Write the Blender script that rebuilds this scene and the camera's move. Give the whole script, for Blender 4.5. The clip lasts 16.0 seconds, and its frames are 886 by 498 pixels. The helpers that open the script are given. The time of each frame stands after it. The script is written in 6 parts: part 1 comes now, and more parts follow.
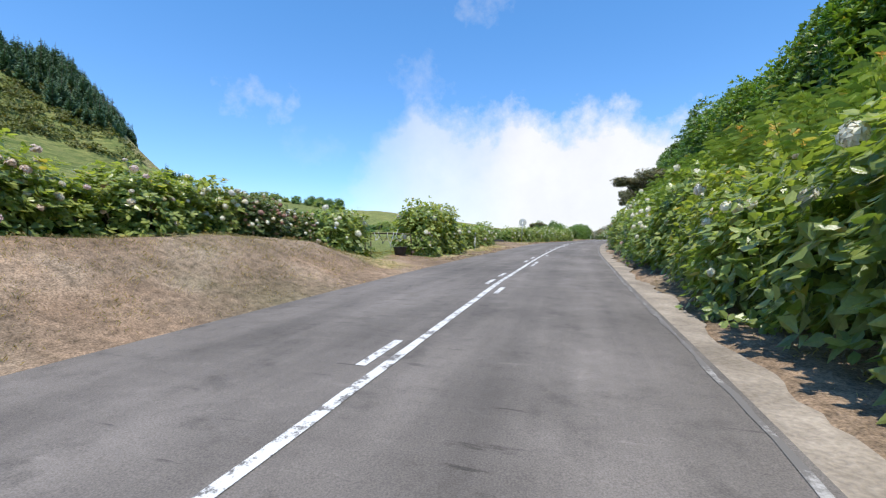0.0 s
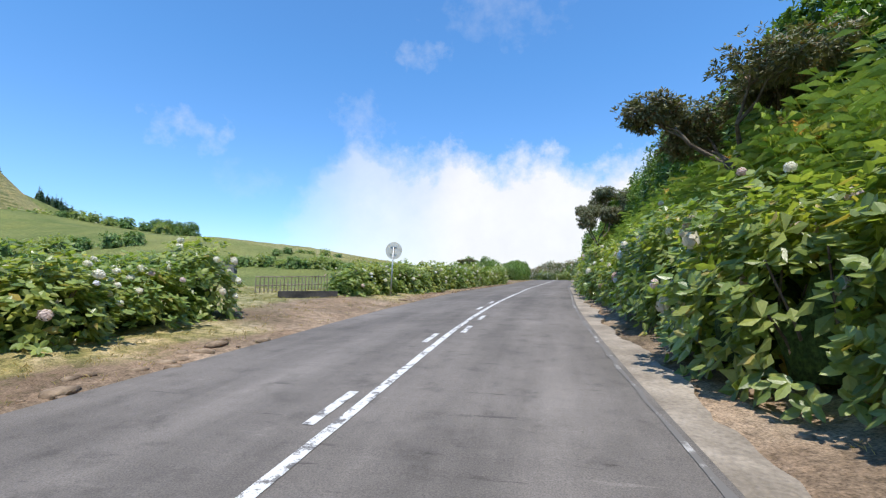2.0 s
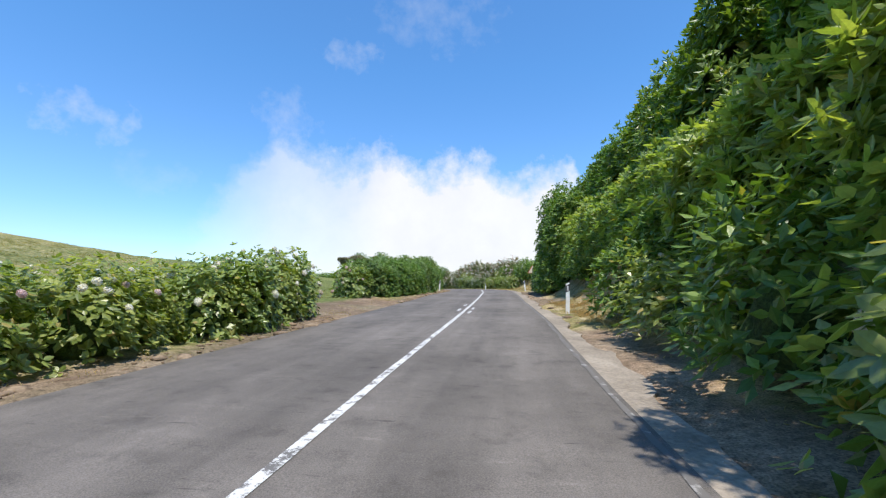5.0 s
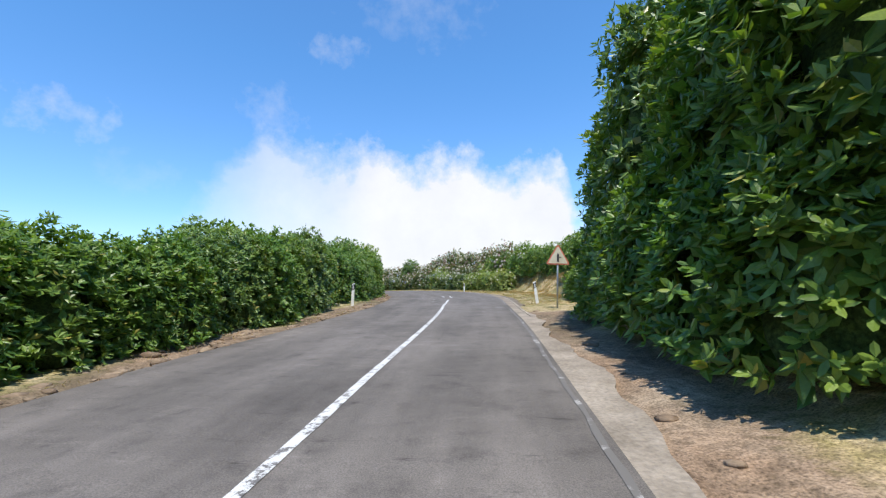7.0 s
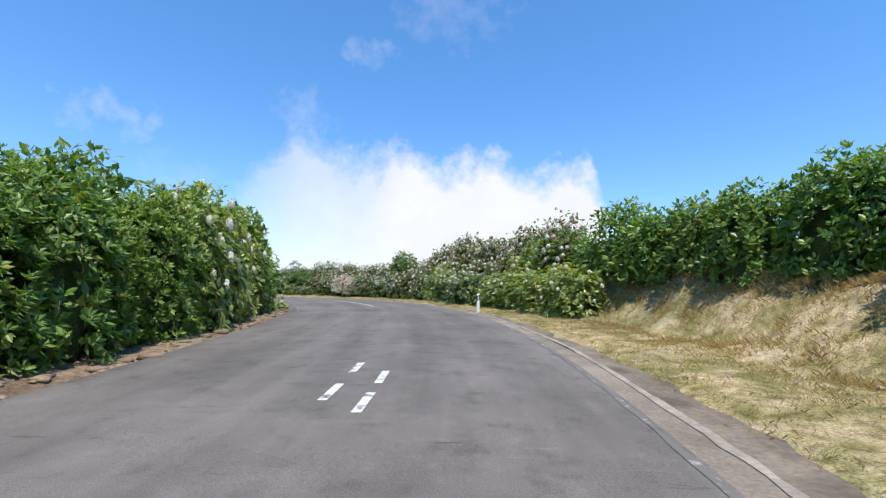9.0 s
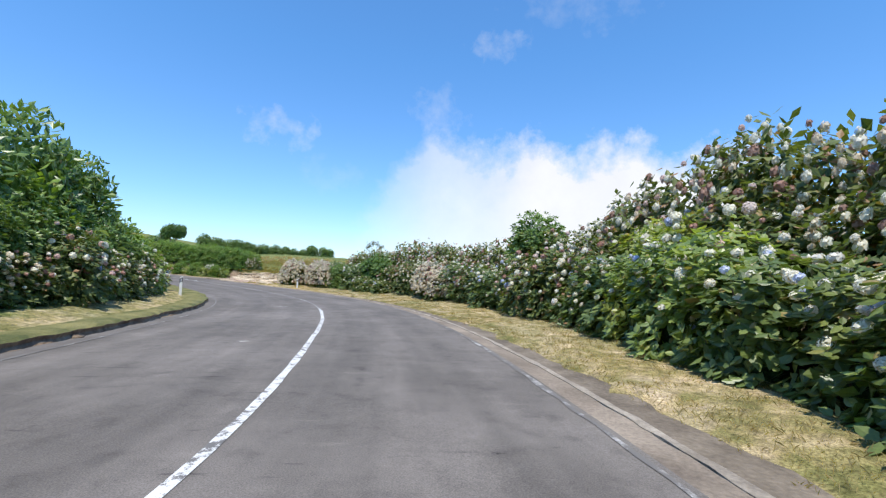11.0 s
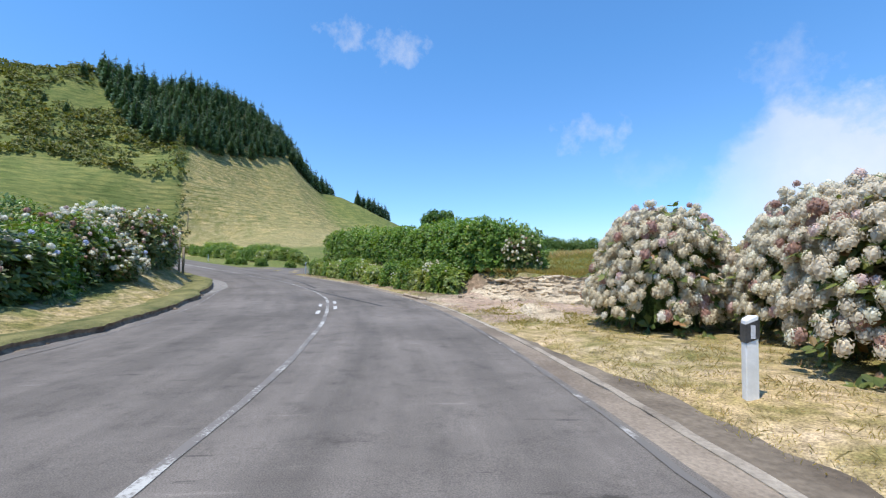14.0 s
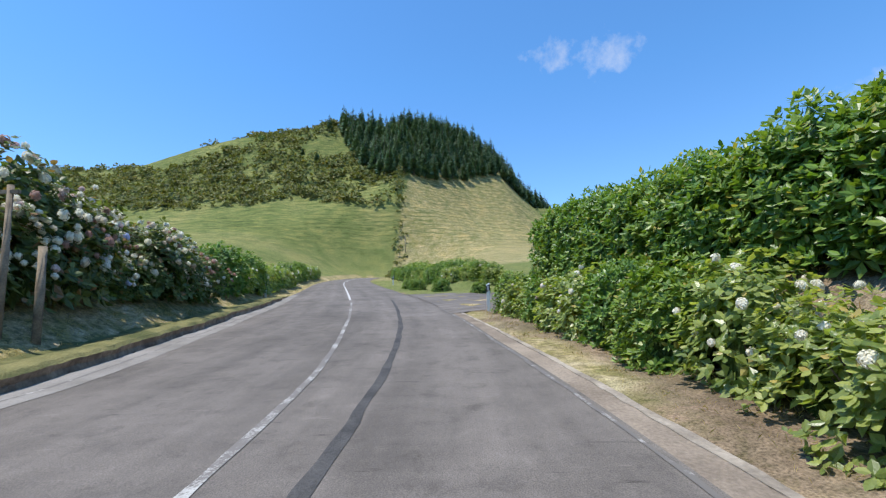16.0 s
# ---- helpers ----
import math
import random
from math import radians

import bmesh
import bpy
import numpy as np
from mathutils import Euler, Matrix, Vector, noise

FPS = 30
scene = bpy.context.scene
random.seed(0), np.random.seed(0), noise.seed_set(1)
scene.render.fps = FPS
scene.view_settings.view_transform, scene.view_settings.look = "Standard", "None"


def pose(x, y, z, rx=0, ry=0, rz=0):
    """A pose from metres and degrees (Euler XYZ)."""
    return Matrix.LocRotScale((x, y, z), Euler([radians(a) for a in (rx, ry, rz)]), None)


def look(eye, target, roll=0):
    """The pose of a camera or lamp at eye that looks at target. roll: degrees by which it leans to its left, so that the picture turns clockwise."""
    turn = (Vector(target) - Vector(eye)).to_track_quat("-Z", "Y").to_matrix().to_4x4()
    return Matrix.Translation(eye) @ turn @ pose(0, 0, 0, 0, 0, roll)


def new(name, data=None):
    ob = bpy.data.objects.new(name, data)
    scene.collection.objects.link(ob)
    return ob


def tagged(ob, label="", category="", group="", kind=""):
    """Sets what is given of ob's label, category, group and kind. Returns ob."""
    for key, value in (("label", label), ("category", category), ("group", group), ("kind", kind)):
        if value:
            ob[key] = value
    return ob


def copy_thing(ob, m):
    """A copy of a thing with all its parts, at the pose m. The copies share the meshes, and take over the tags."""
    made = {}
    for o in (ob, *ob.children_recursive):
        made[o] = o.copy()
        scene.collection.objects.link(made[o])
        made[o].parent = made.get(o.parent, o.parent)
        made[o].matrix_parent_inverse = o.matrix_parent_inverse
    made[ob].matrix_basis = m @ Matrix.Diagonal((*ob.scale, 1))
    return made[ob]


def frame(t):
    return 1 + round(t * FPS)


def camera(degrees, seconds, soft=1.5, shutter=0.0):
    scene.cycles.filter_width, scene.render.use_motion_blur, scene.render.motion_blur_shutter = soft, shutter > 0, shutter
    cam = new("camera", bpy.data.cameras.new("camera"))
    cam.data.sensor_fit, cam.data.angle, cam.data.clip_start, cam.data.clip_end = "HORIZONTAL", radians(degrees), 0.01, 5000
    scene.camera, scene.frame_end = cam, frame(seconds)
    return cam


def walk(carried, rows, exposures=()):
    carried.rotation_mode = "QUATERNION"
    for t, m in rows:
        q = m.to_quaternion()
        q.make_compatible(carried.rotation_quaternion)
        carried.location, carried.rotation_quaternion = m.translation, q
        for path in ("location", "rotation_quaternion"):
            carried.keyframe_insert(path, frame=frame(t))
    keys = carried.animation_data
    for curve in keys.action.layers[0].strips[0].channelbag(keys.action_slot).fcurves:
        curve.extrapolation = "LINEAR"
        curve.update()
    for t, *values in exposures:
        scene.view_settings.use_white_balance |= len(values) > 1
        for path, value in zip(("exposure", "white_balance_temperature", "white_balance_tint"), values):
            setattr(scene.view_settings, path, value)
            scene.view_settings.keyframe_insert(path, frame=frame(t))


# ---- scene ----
cam = camera(91.03, 16.0, soft=1.25)
# seconds, x, y, z, pitch, roll, yaw
PATH = [
    (0, -0.0, 0.0, 1.25, -0.333, -0.375, 18.831),
    (0.5, -0.126, 5.63, 1.521, 0.073, -0.03, 17.076),
    (1, -0.497, 11.636, 1.747, 1.256, -0.242, 14.589),
    (1.5, -0.643, 17.633, 1.929, 2.894, -0.389, 12.058),
    (2, -0.681, 23.497, 2.18, 4.565, -0.365, 10.866),
    (2.5, -0.706, 29.304, 2.392, 5.157, -0.693, 9.859),
    (3, -0.458, 35.042, 2.671, 5.072, 0.036, 8.412),
    (3.5, -0.037, 40.713, 2.841, 5.398, -0.222, 6.573),
    (6, 2.538, 68.547, 3.462, 4.809, 0.099, 0.0),
    (6.5, 3.332, 73.98, 3.676, 4.627, 0.507, 0.318),
    (7, 3.813, 79.435, 3.842, 4.469, 0.631, 0.12),
    (7.5, 4.39, 84.842, 3.928, 4.746, 0.25, 0.785),
    (8, 4.885, 90.152, 4.008, 4.603, 0.719, 1.335),
    (8.5, 5.317, 95.554, 4.107, 4.702, 0.178, 1.755),
    (11, 2.03, 122.568, 4.287, 3.386, -2.009, 20.542),
    (11.5, -0.496, 127.61, 4.336, 3.096, -1.225, 26.082),
    (12, -3.46, 132.811, 4.149, 2.847, -1.465, 32.186),
    (12.5, -6.986, 137.609, 4.011, 2.873, -0.879, 37.699),
    (13, -11.197, 141.855, 3.909, 2.98, -0.241, 44.191),
    (13.5, -15.801, 145.783, 3.859, 2.667, 0.103, 53.468),
    (14, -20.801, 149.062, 3.881, 3.468, 0.433, 61.1),
    (14.5, -25.928, 151.783, 3.945, 4.305, 0.724, 69.7),
    (15, -31.71, 153.382, 4.073, 4.916, 0.619, 76.873),
    (15.5, -37.432, 154.395, 4.296, 6.114, 0.842, 83.817),
    (16, -43.149, 154.956, 4.561, 6.503, 1.742, 89.548),
]
walk(cam, [(t, pose(x, y, z, 90 + p, r, w)) for t, x, y, z, p, r, w in PATH])

# ---- sky and sun ----
SUN_ELEV, SUN_AZ = 71.0, 164.0       # elevation; heading clockwise from +y
world = bpy.data.worlds.new("sky")
scene.world = world
world.use_nodes = True


class Nodes:
    """Short calls for building node trees."""

    def __init__(self, tree):
        self.t = tree
        tree.nodes.clear()

    def add(self, kind, **inputs):
        n = self.t.nodes.new(kind)
        for k, v in inputs.items():
            key = int(k[1:]) if k[0] == "_" and k[1:].isdigit() else k.replace("_", " ")
            self.put(n, key, v)
        return n

    def put(self, n, key, v):
        if isinstance(v, bpy.types.NodeSocket):
            self.t.links.new(v, n.inputs[key])
        else:
            n.inputs[key].default_value = v

    def math(self, op, a, b=0.0, c=0.0, clamp=False):
        n = self.add("ShaderNodeMath")
        n.operation, n.use_clamp = op, clamp
        for i, v in enumerate((a, b, c)):
            self.put(n, i, v)
        return n.outputs[0]

    def ramp(self, fac, stops, mode="LINEAR"):
        n = self.add("ShaderNodeValToRGB")
        r = n.color_ramp
        r.interpolation = mode
        while len(r.elements) < len(stops):
            r.elements.new(0.5)
        for e, (p, c) in zip(r.elements, stops):
            e.position = p
            e.color = (c, c, c, 1) if isinstance(c, (int, float)) else (*c, 1)
        self.put(n, 0, fac)
        return n.outputs[0]

    def mix(self, fac, a, b, mode="MIX"):
        n = self.add("ShaderNodeMix")
        n.data_type, n.blend_type = "RGBA", mode
        for k, v in (("Factor", fac), ("A", a), ("B", b)):
            socket = [s for s in n.inputs if s.name == k and s.type == ("VALUE" if k == "Factor" else "RGBA")][0]
            if isinstance(v, bpy.types.NodeSocket):
                self.t.links.new(v, socket)
            else:
                socket.default_value = v if k == "Factor" else (*v, 1)
        return [s for s in n.outputs if s.type == "RGBA"][0]

    def noise(self, vec, scale, detail=4.0, rough=0.55):
        n = self.add("ShaderNodeTexNoise", Scale=scale, Detail=detail, Roughness=rough)
        if vec is not None:
            self.put(n, "Vector", vec)
        return n.outputs[0]


def build_sky():
    g = Nodes(world.node_tree)
    n = g.add("ShaderNodeTexSky")
    n.sky_type, n.sun_disc, n.sun_elevation, n.sun_rotation = "NISHITA", False, radians(SUN_ELEV), radians(SUN_AZ)
    n.altitude, n.air_density, n.dust_density, n.ozone_density = 300.0, 1.0, 0.25, 2.2
    sky = n.outputs[0]
    vec = g.add("ShaderNodeTexCoord").outputs["Generated"]
    sep = g.add("ShaderNodeSeparateXYZ", _0=vec)
    # the air is paler and less green towards the horizon
    low = g.math("MULTIPLY", sep.outputs[2], 2.2, clamp=True)
    sky = g.mix(1.0, sky, g.mix(low, (0.74, 0.92, 1.18), (0.60, 1.03, 1.33)), "MULTIPLY")
    az = g.math("ARCTAN2", g.math("MULTIPLY", sep.outputs[0], -1.0), sep.outputs[1])
    el = g.math("ARCSINE", sep.outputs[2])
    n1 = g.noise(vec, 9.0, 9.0, 0.6)
    n2 = g.noise(vec, 26.0, 8.0, 0.62)
    # cloud bank: upper edge by heading, from 40 degrees right to 60 left
    u = g.math("MULTIPLY_ADD", az, 180 / math.pi / 100, 0.4, clamp=True)
    deg = 1 / 60

    def top(h, e):
        return (0.4 + h / 100, e * deg)
    edge = g.ramp(u, [top(-38, 0), top(-21, 4), top(-17.5, 9), top(-15.5, 15.2), top(-13, 16.6), top(-9.5, 15.4), top(-6.5, 15.6), top(-3, 17.4), top(0, 18.2),
                      top(3, 17.6), top(5, 16.8), top(8.5, 19.8), top(13, 18.4), top(18, 18.8), top(23, 20.6), top(27, 15.5), top(32, 8), top(38, 2), top(46, 0)])
    e = g.math("MULTIPLY", el, 180 / math.pi / 60)
    d = g.math("SUBTRACT", edge, e)
    d = g.math("ADD", d, g.math("MULTIPLY_ADD", n1, 0.16, -0.08))
    d = g.math("ADD", d, g.math("MULTIPLY_ADD", n2, 0.12, -0.06))
    body = g.math("MULTIPLY", d, 13.0, clamp=True)
    # its western half is a thin veil, thicker towards the horizon
    thin = g.ramp(u, [top(-30, 60.0), top(5, 60.0), top(8, 50.0), top(14, 40.0), top(22, 33.0), top(30, 18.0), top(38, 0)])
    veil = g.math("MULTIPLY_ADD", d, 1.5, g.math("MULTIPLY_ADD", thin, 0.6, 0.35), clamp=True)
    body = g.math("MULTIPLY", body, g.math("MULTIPLY", g.math("MULTIPLY", thin, 1.25, clamp=True), veil))
    # white haze low over the horizon
    haze = g.math("MULTIPLY", g.math("SUBTRACT", 0.14, e, clamp=True), 1.1, clamp=True)
    # small wisps
    wisp = None
    for h, v, rh, rv, k in ((42.2, 17.0, 5.0, 2.2, 0.16), (13.6, 28.5, 4.2, 1.7, 0.13), (73.0, 29.2, 4.5, 1.9, 0.2), (66.6, 28.2, 3.2, 2.6, 0.2),
                            (3.0, 33.5, 9.0, 4.0, 0.07), (22.0, 20.5, 4.0, 3.0, 0.1), (36.0, 12.0, 4.0, 2.4, 0.05)):
        a = g.math("DIVIDE", g.math("SUBTRACT", az, radians(h)), radians(rh))
        b = g.math("DIVIDE", g.math("SUBTRACT", el, radians(v)), radians(rv))
        q = g.math("SUBTRACT", 1.0, g.math("ADD", g.math("MULTIPLY", a, a), g.math("MULTIPLY", b, b)))
        q = g.math("ADD", q, g.math("MULTIPLY_ADD", n2, 6.0, -3.0))
        q = g.math("MULTIPLY", q, k, clamp=True)
        q = g.math("MINIMUM", q, k * 2.2)
        wisp = q if wisp is None else g.math("MAXIMUM", wisp, q)
    cover = g.math("MAXIMUM", g.math("MAXIMUM", body, wisp), haze)
    shade = g.math("MULTIPLY_ADD", n1, 1.4, 4.5)
    white = g.add("ShaderNodeCombineColor", _0=shade, _1=shade, _2=g.math("MULTIPLY", shade, 1.02)).outputs[0]
    col = g.mix(g.math("MULTIPLY", cover, 0.93), sky, white)
    bg = g.add("ShaderNodeBackground", Color=col, Strength=0.14)
    g.add("ShaderNodeOutputWorld", Surface=bg.outputs[0])


build_sky()
sun = new("sun", bpy.data.lights.new("sun", "SUN"))
sun.data.energy, sun.data.angle, sun.data.color = 4.0, radians(0.53), (1.0, 0.955, 0.88)
a = radians(SUN_AZ)
sun.matrix_world = look((0, 0, 0), (-math.sin(a) * math.cos(radians(SUN_ELEV)), -math.cos(a) * math.cos(radians(SUN_ELEV)), -math.sin(radians(SUN_ELEV))))
sun.location = (40, 0, 120)
scene.view_settings.exposure = 0.42


# ---- materials ----
def material(name, fill):
    m = bpy.data.materials.new(name)
    m.use_nodes = True
    g = Nodes(m.node_tree)
    surface = fill(g)
    g.add("ShaderNodeOutputMaterial", Surface=surface)
    return m


def shader(g, col, rough=0.7, metal=0.0, bump=None, depth=0.02, spec=0.4):
    n = g.add("ShaderNodeBsdfPrincipled", Base_Color=col if isinstance(col, bpy.types.NodeSocket) else (*col, 1), Roughness=rough, Metallic=metal)
    g.put(n, "Specular IOR Level", spec)
    if bump is not None:
        b = g.add("ShaderNodeBump", Strength=0.7, Distance=depth, Height=bump)
        g.put(n, "Normal", b.outputs[0])
    return n.outputs[0]


def leafy(name, dark, light, dry, gloss=0.42, through_light=0.35, dry_share=0.03, spec=0.35, warm=1.0):
    """Leaves: each leaf has its own green, a few are yellowed, light shines through."""
    def fill(g):
        isle = g.add("ShaderNodeNewGeometry").outputs["Random Per Island"]
        plant = g.add("ShaderNodeObjectInfo").outputs["Random"]
        mixed = g.math("FRACT", g.math("MULTIPLY_ADD", plant, 7.31, isle))
        col = g.ramp(mixed, [(0.0, dark), (0.45, tuple((p + q) / 2 for p, q in zip(dark, light))), (0.9, light), (1.0 - dry_share, light), (1.0 - dry_share * 0.6, dry)])
        tint = g.ramp(plant, [(0.0, (0.95, 0.94, 0.88)), (0.5, (1.12, 1.0, 1.0)), (1.0, (1.30, 1.05, 0.90))])
        col = g.mix(warm, col, g.mix(1.0, col, tint, "MULTIPLY"))
        pos = g.add("ShaderNodeTexCoord").outputs["Object"]
        vein = g.noise(pos, 38.0, 3.0)
        col = g.mix(0.35, col, g.ramp(vein, [(0.3, 0.55), (0.7, 1.3)]), "MULTIPLY")
        body = shader(g, col, gloss, 0.0, vein, 0.004, spec)
        glow = g.add("ShaderNodeBsdfTranslucent", Color=g.mix(1.0, col, (1.25, 1.3, 0.45), "MULTIPLY"))
        return g.add("ShaderNodeMixShader", Fac=through_light, _1=body, _2=glow.outputs[0]).outputs[0]
    return material(name, fill)


def petals(name, first, second, third):
    def fill(g):
        isle = g.add("ShaderNodeNewGeometry").outputs["Random Per Island"]
        head = g.add("ShaderNodeObjectInfo").outputs["Random"]
        col = g.ramp(head, [(0.0, first), (0.5, second), (1.0, third)])
        col = g.mix(0.5, col, g.ramp(isle, [(0.0, 0.62), (1.0, 1.15)]), "MULTIPLY")
        body = shader(g, col, 0.65, spec=0.2)
        glow = g.add("ShaderNodeBsdfTranslucent", Color=col)
        return g.add("ShaderNodeMixShader", Fac=0.3, _1=body, _2=glow.outputs[0]).outputs[0]
    return material(name, fill)


def mottled(name, dark, light, scale, rough=0.85, depth=0.02, fine=40.0, metal=0.0, spec=0.3, grain=0.6):
    def fill(g):
        pos = g.add("ShaderNodeTexCoord").outputs["Object"]
        big, small = g.noise(pos, scale, 6.0), g.noise(pos, fine, 5.0)
        col = g.mix(g.ramp(big, [(0.35, 0.0), (0.65, 1.0)]), dark, light)
        col = g.mix(grain, col, g.ramp(small, [(0.3, 0.6), (0.7, 1.35)]), "MULTIPLY")
        return shader(g, col, rough, metal, small, depth, spec)
    return material(name, fill)


def asphalt_fill(g):
    pos = g.add("ShaderNodeTexCoord").outputs["Object"]
    big, mid, grit = g.noise(pos, 0.35, 5.0), g.noise(pos, 2.6, 6.0, 0.65), g.noise(pos, 95.0, 3.0)
    col = g.ramp(big, [(0.3, (0.112, 0.098, 0.085)), (0.7, (0.182, 0.160, 0.140))])
    col = g.mix(0.9, col, g.ramp(mid, [(0.28, 0.62), (0.45, 0.95), (0.6, 1.02), (0.78, 1.3)]), "MULTIPLY")
    col = g.mix(0.8, col, g.ramp(grit, [(0.25, 0.55), (0.75, 1.5)]), "MULTIPLY")
    # wheel tracks and the oil lane run along the road in the mesh's own coordinates
    across = g.add("ShaderNodeUVMap")
    across.uv_map = "across"
    u = g.add("ShaderNodeSeparateXYZ", _0=across.outputs[0]).outputs[0]
    along = g.add("ShaderNodeMapping", Vector=across.outputs[0], Scale=(1.1, 6.5, 1.0)).outputs[0]
    scuff = g.noise(along, 1.2, 6.0, 0.6)
    dust = g.noise(g.add("ShaderNodeMapping", Vector=across.outputs[0], Scale=(2.4, 0.22, 1.0), Location=(3.0, 7.0, 0.0)).outputs[0], 1.0, 5.0, 0.6)
    col = g.mix(1.0, col, g.ramp(scuff, [(0.30, 0.55), (0.36, 0.96), (0.64, 1.0), (0.72, 1.28)]), "MULTIPLY")
    col = g.mix(0.8, col, g.ramp(dust, [(0.3, 0.82), (0.7, 1.22)]), "MULTIPLY")
    wear = g.math("SINE", g.math("MULTIPLY_ADD", u, 4.3, g.math("MULTIPLY", mid, 1.4)))
    col = g.mix(0.35, col, g.ramp(g.math("MULTIPLY_ADD", wear, 0.5, 0.5), [(0.0, 0.8), (1.0, 1.2)]), "MULTIPLY")
    # filled cracks
    v = g.add("ShaderNodeTexVoronoi", Vector=pos, Scale=0.8)
    v.feature = "DISTANCE_TO_EDGE"
    wob = g.math("ADD", v.outputs["Distance"], g.math("MULTIPLY_ADD", mid, 0.22, -0.05))
    col = g.mix(1.0, col, g.ramp(wob, [(0.012, 0.45), (0.03, 1.0)]), "MULTIPLY")
    return shader(g, col, 0.86, 0.0, grit, 0.006, 0.25)


def paint_fill(g):
    pos = g.add("ShaderNodeTexCoord").outputs["Object"]
    chips = g.math("ADD", g.noise(pos, 7.0, 8.0, 0.7), g.math("MULTIPLY_ADD", g.noise(pos, 60.0, 3.0), 0.25, -0.125))
    col = g.mix(g.ramp(chips, [(0.42, 0.0), (0.49, 1.0)]), (0.14, 0.13, 0.12), (0.60, 0.59, 0.56))
    return shader(g, col, 0.7, spec=0.3)


def chipped_fill(g):
    pos = g.add("ShaderNodeTexCoord").outputs["Object"]
    chips = g.math("ADD", g.noise(pos, 1.1, 8.0, 0.78), g.math("MULTIPLY_ADD", g.noise(pos, 45.0, 3.0), 0.3, -0.15))
    col = g.mix(g.ramp(chips, [(0.50, 0.0), (0.60, 1.0)]), (0.168, 0.153, 0.138), (0.44, 0.43, 0.40))
    return shader(g, col, 0.75, spec=0.3)


def worn_paint_fill(g):
    pos = g.add("ShaderNodeTexCoord").outputs["Object"]
    chips = g.noise(pos, 3.2, 8.0, 0.75)
    col = g.mix(g.ramp(chips, [(0.53, 0.0), (0.63, 1.0)]), (0.150, 0.138, 0.124), (0.40, 0.38, 0.35))
    return shader(g, col, 0.8, spec=0.3)


def ground_fill(g):
    """Meadow, dry verge, bare earth and sand, laid out by the zone layer of the mesh."""
    pos = g.add("ShaderNodeTexCoord").outputs["Object"]
    zone = g.add("ShaderNodeAttribute")
    zone.attribute_name = "zone"
    z = g.add("ShaderNodeSeparateColor", _0=zone.outputs["Color"])
    big, mid, fine, tiny = g.noise(pos, 0.035, 5.0), g.noise(pos, 0.6, 6.0), g.noise(pos, 7.0, 6.0, 0.65), g.noise(pos, 45.0, 4.0)
    meadow = g.ramp(big, [(0.3, (0.112, 0.136, 0.042)), (0.55, (0.160, 0.178, 0.060)), (0.75, (0.215, 0.208, 0.082))])
    patchy = g.math("MULTIPLY_ADD", g.noise(pos, 2.4, 5.0, 0.6), 0.6, g.math("MULTIPLY", mid, 0.4))
    dry = g.ramp(patchy, [(0.36, (0.165, 0.155, 0.056)), (0.45, (0.258, 0.215, 0.092)), (0.54, (0.362, 0.288, 0.155)), (0.66, (0.465, 0.370, 0.235))])
    earth = g.ramp(mid, [(0.3, (0.150, 0.105, 0.070)), (0.55, (0.240, 0.175, 0.118)), (0.75, (0.335, 0.262, 0.185))])
    sand = g.ramp(mid, [(0.3, (0.270, 0.190, 0.135)), (0.55, (0.400, 0.305, 0.225)), (0.75, (0.54, 0.44, 0.34))])

    def share(channel, base):
        return g.math("MULTIPLY", g.math("ADD", channel, g.math("MULTIPLY_ADD", fine, 0.9, -0.95)), 2.6, clamp=True) if base else channel
    col = g.mix(share(z.outputs[1], True), meadow, dry)
    col = g.mix(share(z.outputs[0], True), col, earth)
    col = g.mix(share(z.outputs[2], True), col, sand)
    blot = g.noise(pos, 0.22, 6.0, 0.65)
    col = g.mix(0.8, col, g.ramp(blot, [(0.32, (0.62, 0.74, 0.62)), (0.5, (1.0, 1.0, 1.0)), (0.68, (1.30, 1.18, 1.12))]), "MULTIPLY")
    # trodden contour lines on the slope
    p = g.add("ShaderNodeSeparateXYZ", _0=pos)
    lines = g.math("SINE", g.math("ADD", g.math("MULTIPLY", p.outputs[2], 3.4), g.math("MULTIPLY", g.noise(pos, 0.07, 4.0), 16.0)))
    steep = g.math("MULTIPLY", g.math("SUBTRACT", p.outputs[2], 16.0), 0.1, clamp=True)
    streak = g.noise(g.add("ShaderNodeMapping", Vector=pos, Scale=(0.7, 0.45, 2.6)).outputs[0], 0.5, 7.0, 0.7)
    col = g.mix(steep, col, g.mix(1.0, col, g.ramp(streak, [(0.34, (0.50, 0.60, 0.50)), (0.48, (0.95, 0.98, 0.95)), (0.64, (1.38, 1.25, 1.15))]), "MULTIPLY"))
    track = g.math("MULTIPLY", g.ramp(lines, [(0.55, 0.0), (0.95, 1.0)]), steep)
    col = g.mix(g.math("MULTIPLY", track, g.ramp(g.noise(pos, 0.09, 4.0), [(0.35, 0.15), (0.65, 0.75)])), col, (0.080, 0.100, 0.028))
    col = g.mix(0.9, col, g.ramp(fine, [(0.32, 0.5), (0.5, 1.0), (0.68, 1.4)]), "MULTIPLY")
    col = g.mix(0.8, col, g.ramp(tiny, [(0.32, 0.4), (0.5, 1.0), (0.68, 1.5)]), "MULTIPLY")
    return shader(g, col, 0.95, 0.0, g.math("ADD", fine, g.math("MULTIPLY", tiny, 0.35)), 0.07, 0.1)


